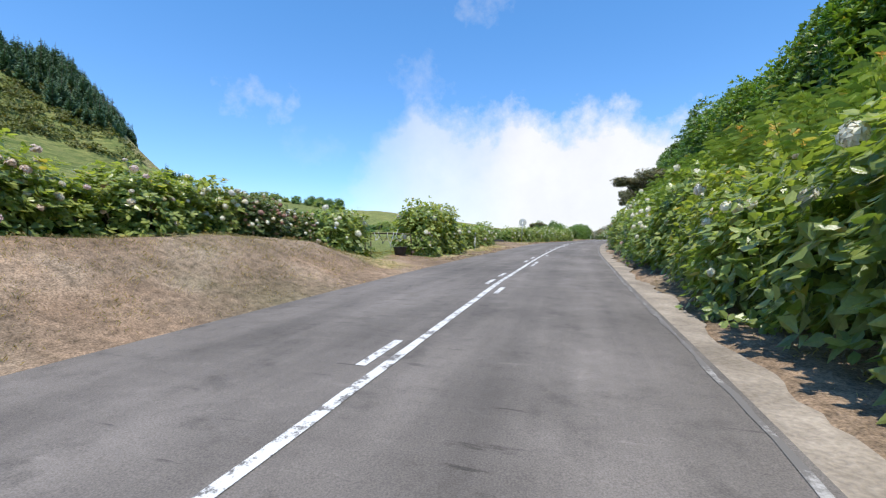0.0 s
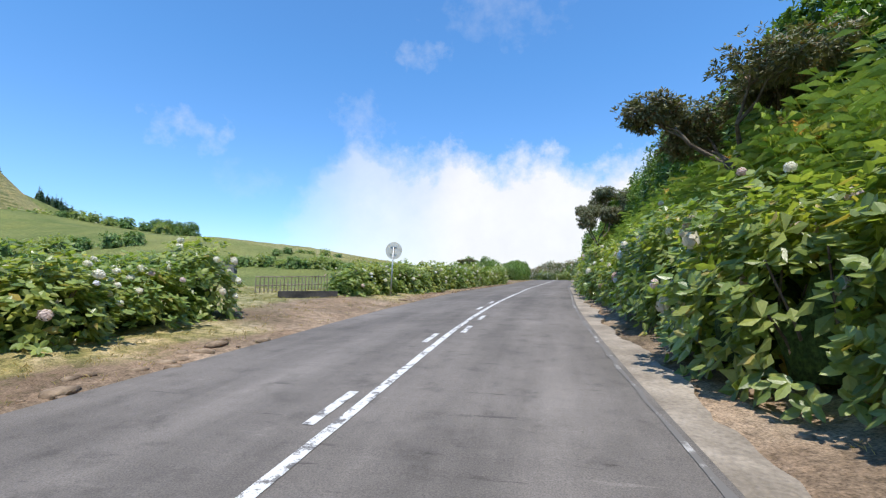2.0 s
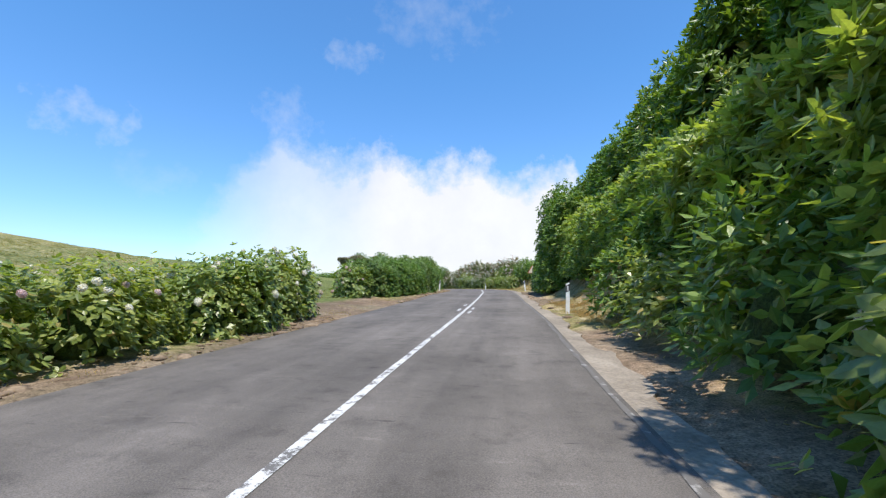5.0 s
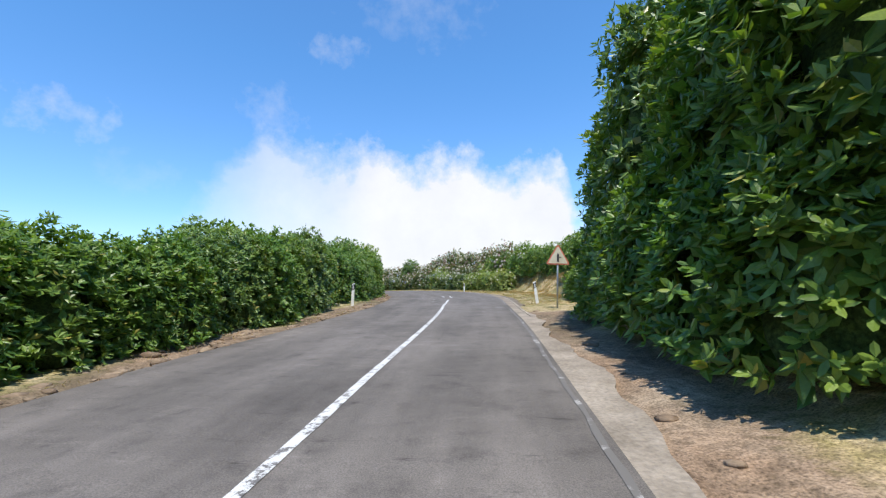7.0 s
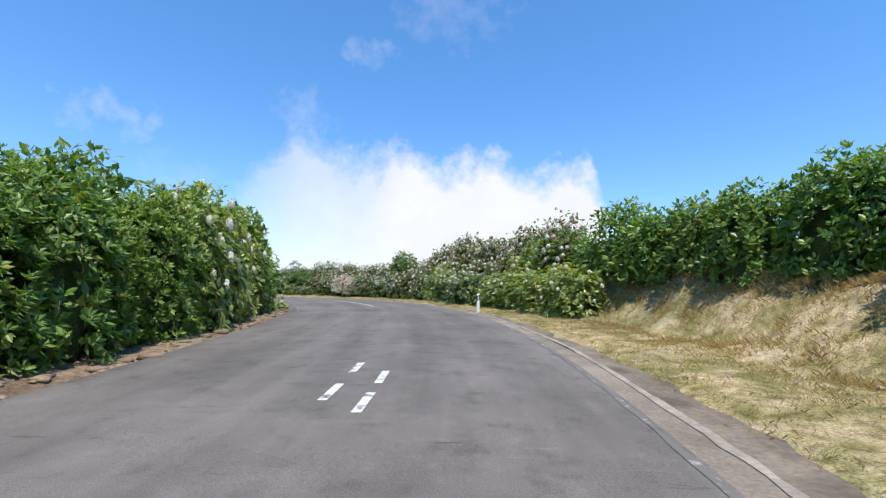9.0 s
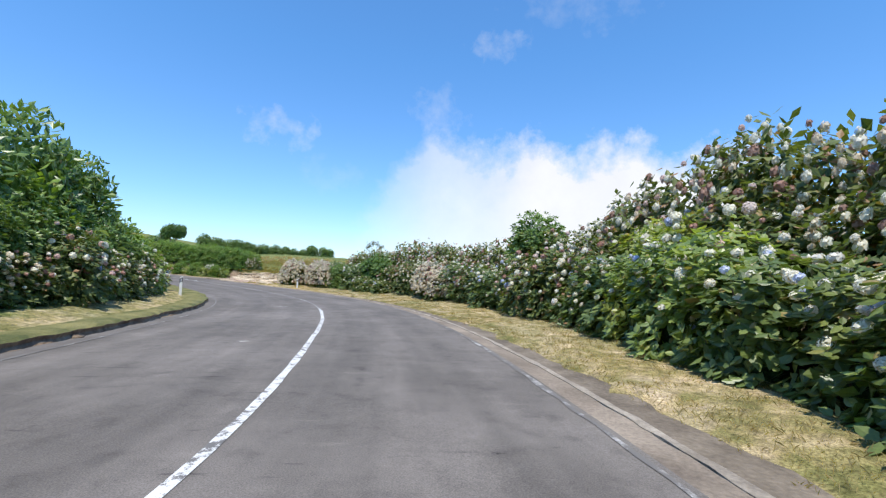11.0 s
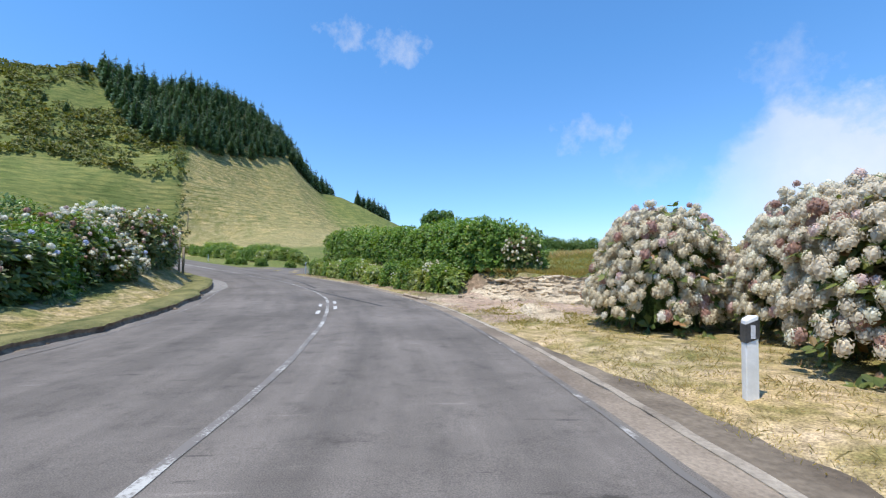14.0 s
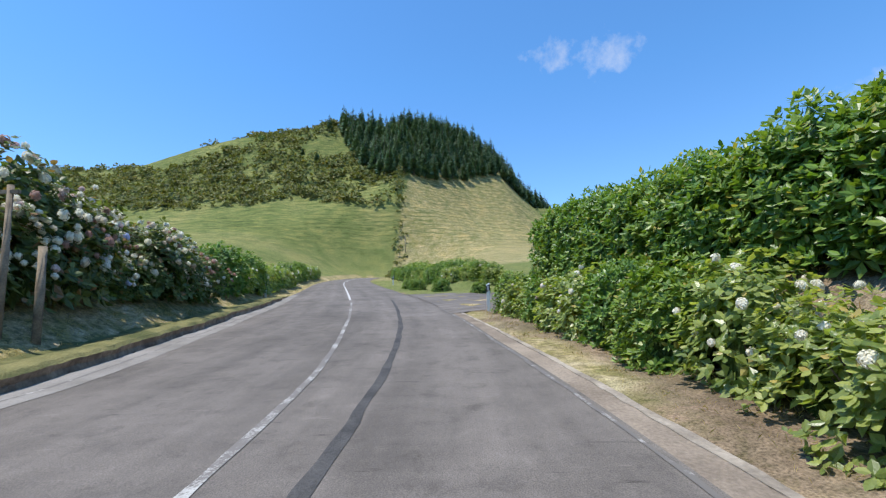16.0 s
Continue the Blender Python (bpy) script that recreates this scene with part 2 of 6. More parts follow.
M_ASPHALT = material("asphalt", asphalt_fill)
M_GROUND = material("ground", ground_fill)
M_PAINT = material("road_paint", paint_fill)
M_CHIPPED = material("chipped_road_paint", chipped_fill)
M_WORN = material("worn_road_paint", worn_paint_fill)
M_TAR = mottled("tar", (0.045, 0.043, 0.042), (0.085, 0.081, 0.077), 3.0, 0.8)
M_PATCH = mottled("pale_patch", (0.20, 0.185, 0.165), (0.44, 0.41, 0.37), 9.0, 0.9, 0.01, 60.0)
M_GUTTER = mottled("concrete_gutter", (0.215, 0.178, 0.136), (0.360, 0.303, 0.238), 1.6, 0.95, 0.03, 24.0)
M_SHOULDER = mottled("paved_shoulder", (0.165, 0.130, 0.098), (0.310, 0.252, 0.192), 0.9, 0.95, 0.02, 30.0)
M_EDGING = mottled("dusty_concrete_edging", (0.22, 0.185, 0.145), (0.40, 0.345, 0.275), 2.0, 0.95, 0.03, 26.0, grain=0.5)
M_TURF = mottled("turf", (0.085, 0.095, 0.030), (0.24, 0.215, 0.085), 1.4, 0.95, 0.05, 30.0)
M_STRIP = mottled("pale_concrete", (0.19, 0.175, 0.155), (0.28, 0.26, 0.235), 1.2, 0.95, 0.01, 40.0, grain=0.4)
M_DITCH = mottled("damp_gutter", (0.115, 0.090, 0.065), (0.225, 0.182, 0.134), 1.8, 0.9, 0.03, 18.0)
M_KERB = mottled("earth_kerb", (0.15, 0.10, 0.065), (0.34, 0.25, 0.165), 2.5, 0.95, 0.05, 14.0)
M_HYD = leafy("hydrangea_leaf", (0.125, 0.205, 0.055), (0.350, 0.450, 0.135), (0.440, 0.400, 0.140), 0.33, 0.45, 0.03, 0.6)
M_HYDARK = leafy("dark_hydrangea_leaf", (0.060, 0.112, 0.034), (0.180, 0.262, 0.080), (0.30, 0.26, 0.10), 0.38, 0.34, 0.03, 0.5)
M_HYDRY = leafy("faded_hydrangea_leaf", (0.058, 0.100, 0.029), (0.165, 0.222, 0.067), (0.300, 0.200, 0.105), 0.45, 0.32, 0.08)
M_EVER = leafy("evergreen_leaf", (0.062, 0.140, 0.040), (0.190, 0.320, 0.085), (0.270, 0.260, 0.080), 0.36, 0.30, 0.02, 0.5)
M_SHRUB = leafy("bright_shrub_leaf", (0.062, 0.150, 0.028), (0.200, 0.335, 0.062), (0.340, 0.355, 0.090), 0.38, 0.35, 0.04, 0.42)
M_GINGER = leafy("ginger_leaf", (0.185, 0.285, 0.070), (0.440, 0.540, 0.160), (0.500, 0.470, 0.150), 0.34, 0.48, 0.02, 0.55, 0.45)
M_GUM = leafy("umbrella_tree_leaf", (0.082, 0.105, 0.056), (0.205, 0.228, 0.122), (0.22, 0.15, 0.09), 0.5, 0.2, 0.1)
M_CONIFER = leafy("conifer_needle", (0.060, 0.125, 0.078), (0.145, 0.235, 0.135), (0.14, 0.20, 0.09), 0.6, 0.14, 0.02, 0.3, 0.3)
M_SCRUB = leafy("scrub_leaf", (0.078, 0.110, 0.034), (0.190, 0.225, 0.072), (0.24, 0.22, 0.08), 0.6, 0.25, 0.08)
M_STRAW = leafy("dry_grass", (0.34, 0.285, 0.13), (0.58, 0.49, 0.27), (0.62, 0.52, 0.30), 0.7, 0.35, 0.2, 0.15)
M_GRASS = leafy("grass_blade", (0.295, 0.288, 0.100), (0.465, 0.422, 0.170), (0.58, 0.49, 0.25), 0.6, 0.55, 0.22, 0.2)
M_WHITE = petals("white_petals", (0.88, 0.84, 0.68), (0.86, 0.82, 0.64), (0.84, 0.79, 0.70))
M_PINK = petals("faded_pink_petals", (0.78, 0.66, 0.58), (0.72, 0.50, 0.47), (0.70, 0.58, 0.47))
M_CREAM = petals("cream_petals", (0.72, 0.63, 0.45), (0.80, 0.73, 0.57), (0.62, 0.48, 0.33))
M_BLUE = petals("blue_petals", (0.66, 0.70, 0.82), (0.50, 0.56, 0.78), (0.80, 0.79, 0.82))
M_RUST = petals("withered_petals", (0.40, 0.22, 0.16), (0.50, 0.30, 0.24), (0.34, 0.22, 0.15))
M_YELLOW = petals("ginger_petals", (0.88, 0.60, 0.13), (0.90, 0.68, 0.22), (0.86, 0.52, 0.10))


def shade_core_fill(g):
    """Crowded leaves and twigs in the heart of a bush, their shade painted in as dark green."""
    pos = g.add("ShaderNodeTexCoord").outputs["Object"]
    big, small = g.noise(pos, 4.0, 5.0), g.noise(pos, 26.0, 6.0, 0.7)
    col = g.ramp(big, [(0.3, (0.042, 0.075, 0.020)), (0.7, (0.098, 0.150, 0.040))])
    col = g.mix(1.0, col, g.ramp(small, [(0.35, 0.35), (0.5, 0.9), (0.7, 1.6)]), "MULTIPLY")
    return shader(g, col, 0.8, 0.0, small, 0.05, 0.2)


M_SHADE_CORE = material("inner_foliage", shade_core_fill)
M_BARK = mottled("bark", (0.085, 0.062, 0.045), (0.20, 0.165, 0.13), 5.0, 0.95, 0.03)
M_POST = mottled("white_post_paint", (0.76, 0.75, 0.70), (0.88, 0.87, 0.84), 4.0, 0.55, 0.002, 30.0, grain=0.12)
M_BLACK = mottled("black_paint", (0.045, 0.045, 0.043), (0.085, 0.083, 0.08), 8.0, 0.5, 0.002)
M_REFLECT = mottled("reflector", (0.55, 0.55, 0.56), (0.75, 0.75, 0.76), 30.0, 0.25, 0.002, grain=0.15)
M_STEEL = mottled("galvanised_steel", (0.30, 0.31, 0.31), (0.45, 0.46, 0.46), 9.0, 0.45, 0.002, 60.0, 0.7, grain=0.15)
M_SIGNBACK = mottled("sign_back", (0.52, 0.51, 0.45), (0.66, 0.64, 0.57), 5.0, 0.55, 0.002, 40.0, 0.1, grain=0.15)
M_RED = mottled("sign_red", (0.60, 0.15, 0.085), (0.72, 0.23, 0.14), 6.0, 0.45, 0.001, grain=0.15)
M_CREAMSIGN = mottled("sign_face", (0.66, 0.60, 0.42), (0.76, 0.70, 0.53), 4.0, 0.45, 0.001, grain=0.15)
M_LOG = mottled("pale_log", (0.30, 0.22, 0.145), (0.50, 0.40, 0.29), 4.0, 0.9, 0.01)
M_WOOD = mottled("weathered_wood", (0.16, 0.125, 0.09), (0.34, 0.28, 0.20), 3.0, 0.9, 0.01)
M_CHAR = mottled("blackened_timber", (0.035, 0.032, 0.030), (0.095, 0.085, 0.075), 3.0, 0.9, 0.02)
M_HUT = mottled("hut_stone", (0.165, 0.148, 0.135), (0.30, 0.268, 0.240), 1.6, 0.95, 0.03)


def sand_fill(g):
    """Layered sand: pale beds, darker seams and crumbs."""
    pos = g.add("ShaderNodeTexCoord").outputs["Object"]
    big, small = g.noise(pos, 0.9, 5.0), g.noise(pos, 11.0, 6.0, 0.7)
    bed = g.noise(g.add("ShaderNodeMapping", Vector=pos, Scale=(0.9, 0.9, 4.5)).outputs[0], 1.6, 7.0, 0.65)
    col = g.ramp(big, [(0.35, (0.45, 0.345, 0.230)), (0.65, (0.68, 0.565, 0.405))])
    col = g.mix(1.0, col, g.ramp(bed, [(0.34, 0.5), (0.40, 0.92), (0.5, 1.0), (0.62, 1.1)]), "MULTIPLY")
    col = g.mix(0.7, col, g.ramp(small, [(0.3, 0.7), (0.7, 1.2)]), "MULTIPLY")
    return shader(g, col, 0.95, 0.0, g.math("MULTIPLY_ADD", bed, 2.0, small), 0.13, 0.1)


M_SAND = material("sandy_rock", sand_fill)
M_RUSTY = mottled("rusty_iron", (0.05, 0.035, 0.028), (0.12, 0.075, 0.05), 8.0, 0.8, 0.004)
M_TUB = mottled("dark_plastic", (0.030, 0.036, 0.042), (0.060, 0.068, 0.075), 5.0, 0.5, 0.002)
M_HOSE = mottled("pale_hose", (0.50, 0.50, 0.47), (0.66, 0.65, 0.62), 9.0, 0.5, 0.002)


# ---- the lie of the land ----
# reference line of the drive, at road level: x, y, z
LINE = np.array([
    (0.84, -48.1, -2.37), (0.42, -24.1, -1.19), (-0.01, -0.11, -0.01), (-0.45, 11.89, 0.49), (-0.67, 23.88, 0.94), (-0.36, 35.88, 1.42),
    (0.51, 47.85, 1.75), (1.55, 59.8, 1.98), (2.97, 71.71, 2.33), (4.25, 83.65, 2.66), (5.24, 95.6, 2.85), (5.21, 107.6, 2.96),
    (3.0, 119.36, 3.02), (-2.08, 130.21, 2.97), (-9.29, 139.76, 2.72), (-18.5, 147.42, 2.63), (-29.29, 152.56, 2.78), (-41.08, 154.75, 3.22),
    (-53.08, 154.96, 3.76), (-64.99, 153.5, 4.42), (-76.72, 151.0, 5.14), (-88.42, 148.3, 5.92), (-100.11, 145.6, 6.76), (-111.89, 143.31, 7.6),
    (-123.8, 141.85, 8.44), (-135.79, 141.43, 9.28), (-147.79, 141.43, 10.0), (-159.79, 141.43, 10.6)])


def spline(k, n):
    u = np.linspace(0, len(k) - 1, (len(k) - 1) * n + 1)
    m, i = np.gradient(k, axis=0), np.clip(np.linspace(0, len(k) - 1, (len(k) - 1) * n + 1).astype(int), 0, len(k) - 2)
    w = (u - i)[:, None]
    return (2 * w**3 - 3 * w**2 + 1) * k[i] + (w**3 - 2 * w**2 + w) * m[i] + (3 * w**2 - 2 * w**3) * k[i + 1] + (w**3 - w**2) * m[i + 1]


RL = spline(LINE, 14)
RS = np.concatenate([[0], np.cumsum(np.linalg.norm(np.diff(RL[:, :2], axis=0), axis=1))])
RS -= RS[28]
RN = np.gradient(RL[:, :2], axis=0)
RN /= np.linalg.norm(RN, axis=1)[:, None]
S_END = RS[-1]


def table(*pairs):
    xs, ys = [p[0] for p in pairs], [p[1] for p in pairs]
    return lambda s: np.interp(s, xs, ys)


RIGHT = table((-50, 1.15), (10, 1.2), (16, 1.2), (29, 1.09), (36, 1.1), (44, 1.18), (52, 1.18), (70, 1.1), (79, 0.87), (84, 0.90), (95, 1.02), (100, 1.25), (110, 1.9), (120, 2.15), (128, 1.90), (137, 1.86), (144, 2.06), (150, 1.98), (158, 1.9), (164, 1.74), (175, 1.72), (178, 1.65), (184, 1.52), (187, 1.33), (191, 1.05), (198, 0.9), (300, 0.7))
LEFT = table((-50, -5.2), (10, -4.6), (20, -4.5), (30, -4.35), (38, -4.45), (47, -4.85), (60, -4.8), (80, -4.65), (86, -4.85), (97, -4.5), (104, -4.7), (112, -5.0), (122, -5.1), (132, -5.3), (138, -5.5), (150, -5.76), (161, -6.1), (168, -5.9), (174, -5.65), (184, -5.55), (188, -5.6), (193, -6.3), (199, -6.8), (211, -7.0), (250, -6.7), (300, -6.4))
CENTRE = table((-50, -1.65), (10, -1.6), (13, -1.56), (18, -1.53), (27, -1.49), (32, -1.53), (37, -1.49), (46, -1.44), (54, -1.52), (66, -1.5), (80, -1.46), (95, -1.52), (98, -1.53), (103, -1.40), (112, -1.2), (127, -1.16), (132, -1.30), (138, -1.33), (146, -1.25), (150, -1.28), (155, -1.40), (164, -1.50), (167, -1.54), (171, -1.44), (175.5, -1.18), (179, -1.28), (184, -1.6), (188, -1.82), (190, -2.02), (194, -2.42), (200, -2.75), (208, -3.0), (300, -3.0))
# right-hand bank: height, where it starts and how wide it is
BANK_H = table((-50, 2.6), (90, 2.6), (97, 1.4), (104, 1.4), (115, 1.5), (122, 1.4), (140, 1.3), (166, 0.7), (169, 0.8), (174, 0.9), (176, 1.05), (179, 1.3), (198.2, 1.3), (200.2, 0.0), (211, 0.0), (216, 0.9), (300, 1.5))
BANK_D = table((-50, 2.6), (90, 2.4), (96, 4.5), (104, 5.2), (116, 5.4), (120, 5.0), (140, 6.2), (168.4, 6.2), (169.4, 12.5), (170.3, 11.6), (171, 8.9), (172, 6.8), (173, 5.8), (174, 5.1), (175.6, 4.4), (178, 3.8), (180, 3.7), (198, 3.6), (216, 4.0), (300, 4.0))
BANK_W = table((-50, 3.2), (90, 3.2), (97, 2.5), (104, 1.5), (116, 1.8), (122, 3.0), (150, 3.0), (167, 2.0), (169.5, 0.7), (175.5, 0.7), (179, 1.3), (198, 1.4), (216, 4.0), (300, 5.0))
LBANK_H = table((-50, 1.25), (8, 1.15), (11, 0.95), (14, 0.25), (120, 0.2), (140, 0.35), (175, 0.4), (182, 1.2), (200, 1.3), (215, 0.5), (300, 1.0))


# paved strip past the right edge of the asphalt
PAVED = table((-50, 0.42), (97, 0.42), (99.5, 0.90), (163, 0.90), (168, 0.46), (199, 0.50), (201, 0.0))
# rise of the fields on the left
LSLOPE = table((8, 0.10), (22, 0.035), (50, 0.035), (62, 0.17), (80, 0.165), (90, 0.11))


def smooth(x):
    x = np.clip(x, 0, 1)
    return x * x * (3 - 2 * x)


def lattice(x, y, k, seed=0.0):
    """Cheap smooth noise from crossed waves, -1 to 1."""
    v = np.sin(x * k + 1.7 * np.sin(y * k * 0.73 + seed) + seed) + np.sin(y * k * 1.13 + 1.9 * np.sin(x * k * 0.61 - seed) + 2 * seed)
    v = v + 0.5 * np.sin(x * k * 2.3 + y * k * 1.9 + seed)
    return v / 2.5


def locate(x, y):
    """Distance along the line, offset to the right of it, and road height near it."""
    x, y = np.ravel(x), np.ravel(y)
    s, d, z = np.empty(len(x)), np.empty(len(x)), np.empty(len(x))
    for i in range(0, len(x), 20000):
        j = slice(i, i + 20000)
        rx, ry = x[j, None] - RL[None, ::2, 0], y[j, None] - RL[None, ::2, 1]
        q = rx * rx + ry * ry
        k = q.argmin(1) * 2
        ax, ay = x[j] - RL[k, 0], y[j] - RL[k, 1]
        s[j] = RS[k] + ax * RN[k, 0] + ay * RN[k, 1]
        d[j] = np.sign(ax * RN[k, 1] - ay * RN[k, 0]) * np.sqrt(q.min(1))
        w = 1 / (q + 0.05) ** 4
        w /= w.sum(1)[:, None]
        near = np.interp(s[j], RS, RL[:, 2])
        f = smooth((np.abs(d[j]) - 6) / 15)
        z[j] = near * (1 - f) + (w @ RL[::2, 2]) * f
    return s, d, z


CREST = table((-700, 5), (-300, 64), (-150, 72), (-48, 76), (0, 77), (31, 85), (71, 93), (100, 98), (115, 93), (130, 87), (150, 92), (170, 96.5), (190, 84.5), (210, 58.5), (230, 54.5), (260, 40), (320, 19), (450, 5))
RIDGE = table((70, -265), (110, -266), (140, -256), (170, -291), (200, -301), (230, -298))


def hill(x, y):
    """How far the land is drawn up towards the crest (0 to 1), and the crest's height."""
    u = x - RIDGE(y)
    p = np.exp(-np.abs(u / np.where(u > 0, 64, 200)) ** 1.45)
    k = CREST(y) * (1 + 0.025 * lattice(x, y, 0.05, 2.0)) + 0.7 * lattice(x, y, 0.12, 1.0)
    return p, k


def height(x, y, full=False):
    x, y = np.asarray(x, float), np.asarray(y, float)
    s, d, z = locate(x, y)
    X, Y = np.ravel(x), np.ravel(y)
    inside = smooth((RIGHT(s) + PAVED(s) - d) / 0.25) * smooth((d - LEFT(s)) / 0.35)
    r, l = d - BANK_D(s), -d + LEFT(s)
    rough = 0.05 * lattice(X, Y, 1.9) + 0.03 * lattice(X, Y, 4.7, 3.0)
    h = z + BANK_H(s) * smooth(r / BANK_W(s)) + 0.05 * smooth((d - RIGHT(s) - 0.6) / 1.5) + np.clip(d - 9, 0, 40) * 0.05
    h += LBANK_H(s) * smooth((l - 0.3) / 2.6) + LSLOPE(s) * np.clip(l - 4, 0, 28) + 0.045 * np.clip(l - 32, 0, 144) * (1 - smooth((l - 300) / 500))
    h += rough * smooth(np.maximum(d - RIGHT(s), -d + LEFT(s)) / 1.0) * 1.3
    h += (0.24 * lattice(X, Y, 1.1, 5.0) + 0.15 * lattice(X, Y, 2.3, 1.0)) * smooth((r + 0.4) / 0.8) * smooth((3.5 - r) / 1.5) * (s > 102) * (s < 120)
    far = smooth((np.hypot(X + 40, Y - 80) - 500) / 1500)
    p, k = hill(X, Y)
    h = h + np.maximum(k - h, 0) * p * smooth((np.abs(d) - 7) / 30) + 3.0 * lattice(X, Y, 0.018, 1.0) * smooth((np.abs(d) - 40) / 80) * (1 - p)
    h = h * (1 - far) + (-6.0) * far
    h -= 0.16 * inside
    return (h, s, d) if full else h


def at(s, d, up=0.0):
    """The point on the ground at s along the line and d to its right."""
    x, y = np.interp(s, RS, RL[:, 0]), np.interp(s, RS, RL[:, 1])
    nx, ny = np.interp(s, RS, RN[:, 0]), np.interp(s, RS, RN[:, 1])
    px, py = x + d * ny, y - d * nx
    return Vector((px, py, float(height([px], [py])[0]) + up))


def road_at(s, d, up=0.0):
    x, y, z = (np.interp(s, RS, RL[:, i]) for i in range(3))
    nx, ny = np.interp(s, RS, RN[:, 0]), np.interp(s, RS, RN[:, 1])
    crown = 0.03 * (1 - ((d - CENTRE(s)) / 4.0) ** 2)
    return Vector((x + d * ny, y - d * nx, z + crown + up))


def heading(s):
    """Degrees about z that turn +y into the road's way."""
    return math.degrees(math.atan2(-np.interp(s, RS, RN[:, 0]), np.interp(s, RS, RN[:, 1])))


# ---- building helpers ----
def mesh_from(name, verts, faces, mat, shade=False):
    me = bpy.data.meshes.new(name)
    verts, faces = np.asarray(verts, np.float32), np.asarray(faces, np.int32)
    me.vertices.add(len(verts))
    me.vertices.foreach_set("co", verts.ravel())
    n = faces.shape[1]
    me.loops.add(faces.size)
    me.loops.foreach_set("vertex_index", faces.ravel())
    me.polygons.add(len(faces))
    me.polygons.foreach_set("loop_start", np.arange(0, faces.size, n, dtype=np.int32))
    me.polygons.foreach_set("use_smooth", np.full(len(faces), shade))
    me.update(calc_edges=True)
    me.validate()
    me.materials.append(mat)
    return me


def from_bm(name, bm, mat, shade=False):
    me = bpy.data.meshes.new(name)
    for f in bm.faces:
        f.smooth = shade
    bm.to_mesh(me)
    bm.free()
    me.materials.append(mat)
    return me


def part(name, me, parent, label="", m=None):
    ob = new(name, me)
    ob.parent = parent
    if m is not None:
        ob.matrix_basis = m
    return tagged(ob, label) if label else ob


def box(bm, size, m, bevel=0.0):
    made = bmesh.ops.create_cube(bm, size=1.0, matrix=m @ Matrix.Diagonal((*size, 1)))
    if bevel:
        es = {e for v in made["verts"] for e in v.link_edges}
        bmesh.ops.bevel(bm, geom=list(es), offset=bevel, segments=2, affect="EDGES", clamp_overlap=True)


def tube(bm, pts, radii, sides=8, caps=True):
    rings = []
    for i, (p, r) in enumerate(zip(pts, radii)):
        t = (Vector(pts[min(i + 1, len(pts) - 1)]) - Vector(pts[max(i - 1, 0)])).normalized()
        m = t.to_track_quat("Z", "Y").to_matrix()
        rings.append([bm.verts.new(Vector(p) + m @ Vector((r * math.cos(k * math.tau / sides), r * math.sin(k * math.tau / sides), 0))) for k in range(sides)])
    for a_, b_ in zip(rings, rings[1:]):
        for k in range(sides):
            bm.faces.new((a_[k], a_[(k + 1) % sides], b_[(k + 1) % sides], b_[k]))
    if caps:
        bm.faces.new(rings[0][::-1])
        bm.faces.new(rings[-1])


def ribbon(name, s0, s1, d0, d1, mat, up=0.012, step=0.6, across=1, skirt=0.0, wobble=0.0, rng=None, outer=False):
    """A strip that lies on the road between two offsets (numbers or functions of s)."""
    n = max(2, int((s1 - s0) / step) + 1)
    ss = np.linspace(s0, s1, n)
    verts, faces, uv = [], [], []
    cols = across + 1 + (2 if skirt else 0)
    for s in ss:
        a_, b_ = (d0(s) if callable(d0) else d0), (d1(s) if callable(d1) else d1)
        if wobble:
            a_, b_ = a_ + (0 if outer else rng.uniform(-wobble, wobble)), b_ + rng.uniform(-wobble, wobble)
        ds = list(np.linspace(a_, b_, across + 1))
        row = [road_at(s, d, up) for d in ds]
        if skirt:
            row = [row[0] - Vector((0, 0, skirt))] + row + [row[-1] - Vector((0, 0, skirt))]
            ds = [ds[0]] + ds + [ds[-1]]
        verts += row
        uv += ds
    for i in range(n - 1):
        for j in range(cols - 1):
            k = i * cols + j
            faces.append((k, k + 1, k + 1 + cols, k + cols))
    me = mesh_from(name, verts, faces, mat, False)
    layer = me.uv_layers.new(name="across")
    idx = np.empty(len(me.loops), np.int32)
    me.loops.foreach_get("vertex_index", idx)
    u = np.zeros((len(idx), 2), np.float32)
    u[:, 0] = np.asarray(uv)[idx]
    u[:, 1] = np.repeat(ss, cols)[idx]
    layer.data.foreach_set("uv", u.ravel())
    return new(name, me)


# ---- ground, road and markings ----
def axis(lo, hi, fine, far):
    mid = np.arange(lo, hi + fine / 2, fine)
    grow, out = fine, []
    x = hi
    while x < far:
        grow *= 1.22
        x += grow
        out.append(x)
    down, grow, x = [], fine, lo
    while x > -far:
        grow *= 1.22
        x -= grow
        down.append(x)
    return np.concatenate([down[::-1], mid, out])


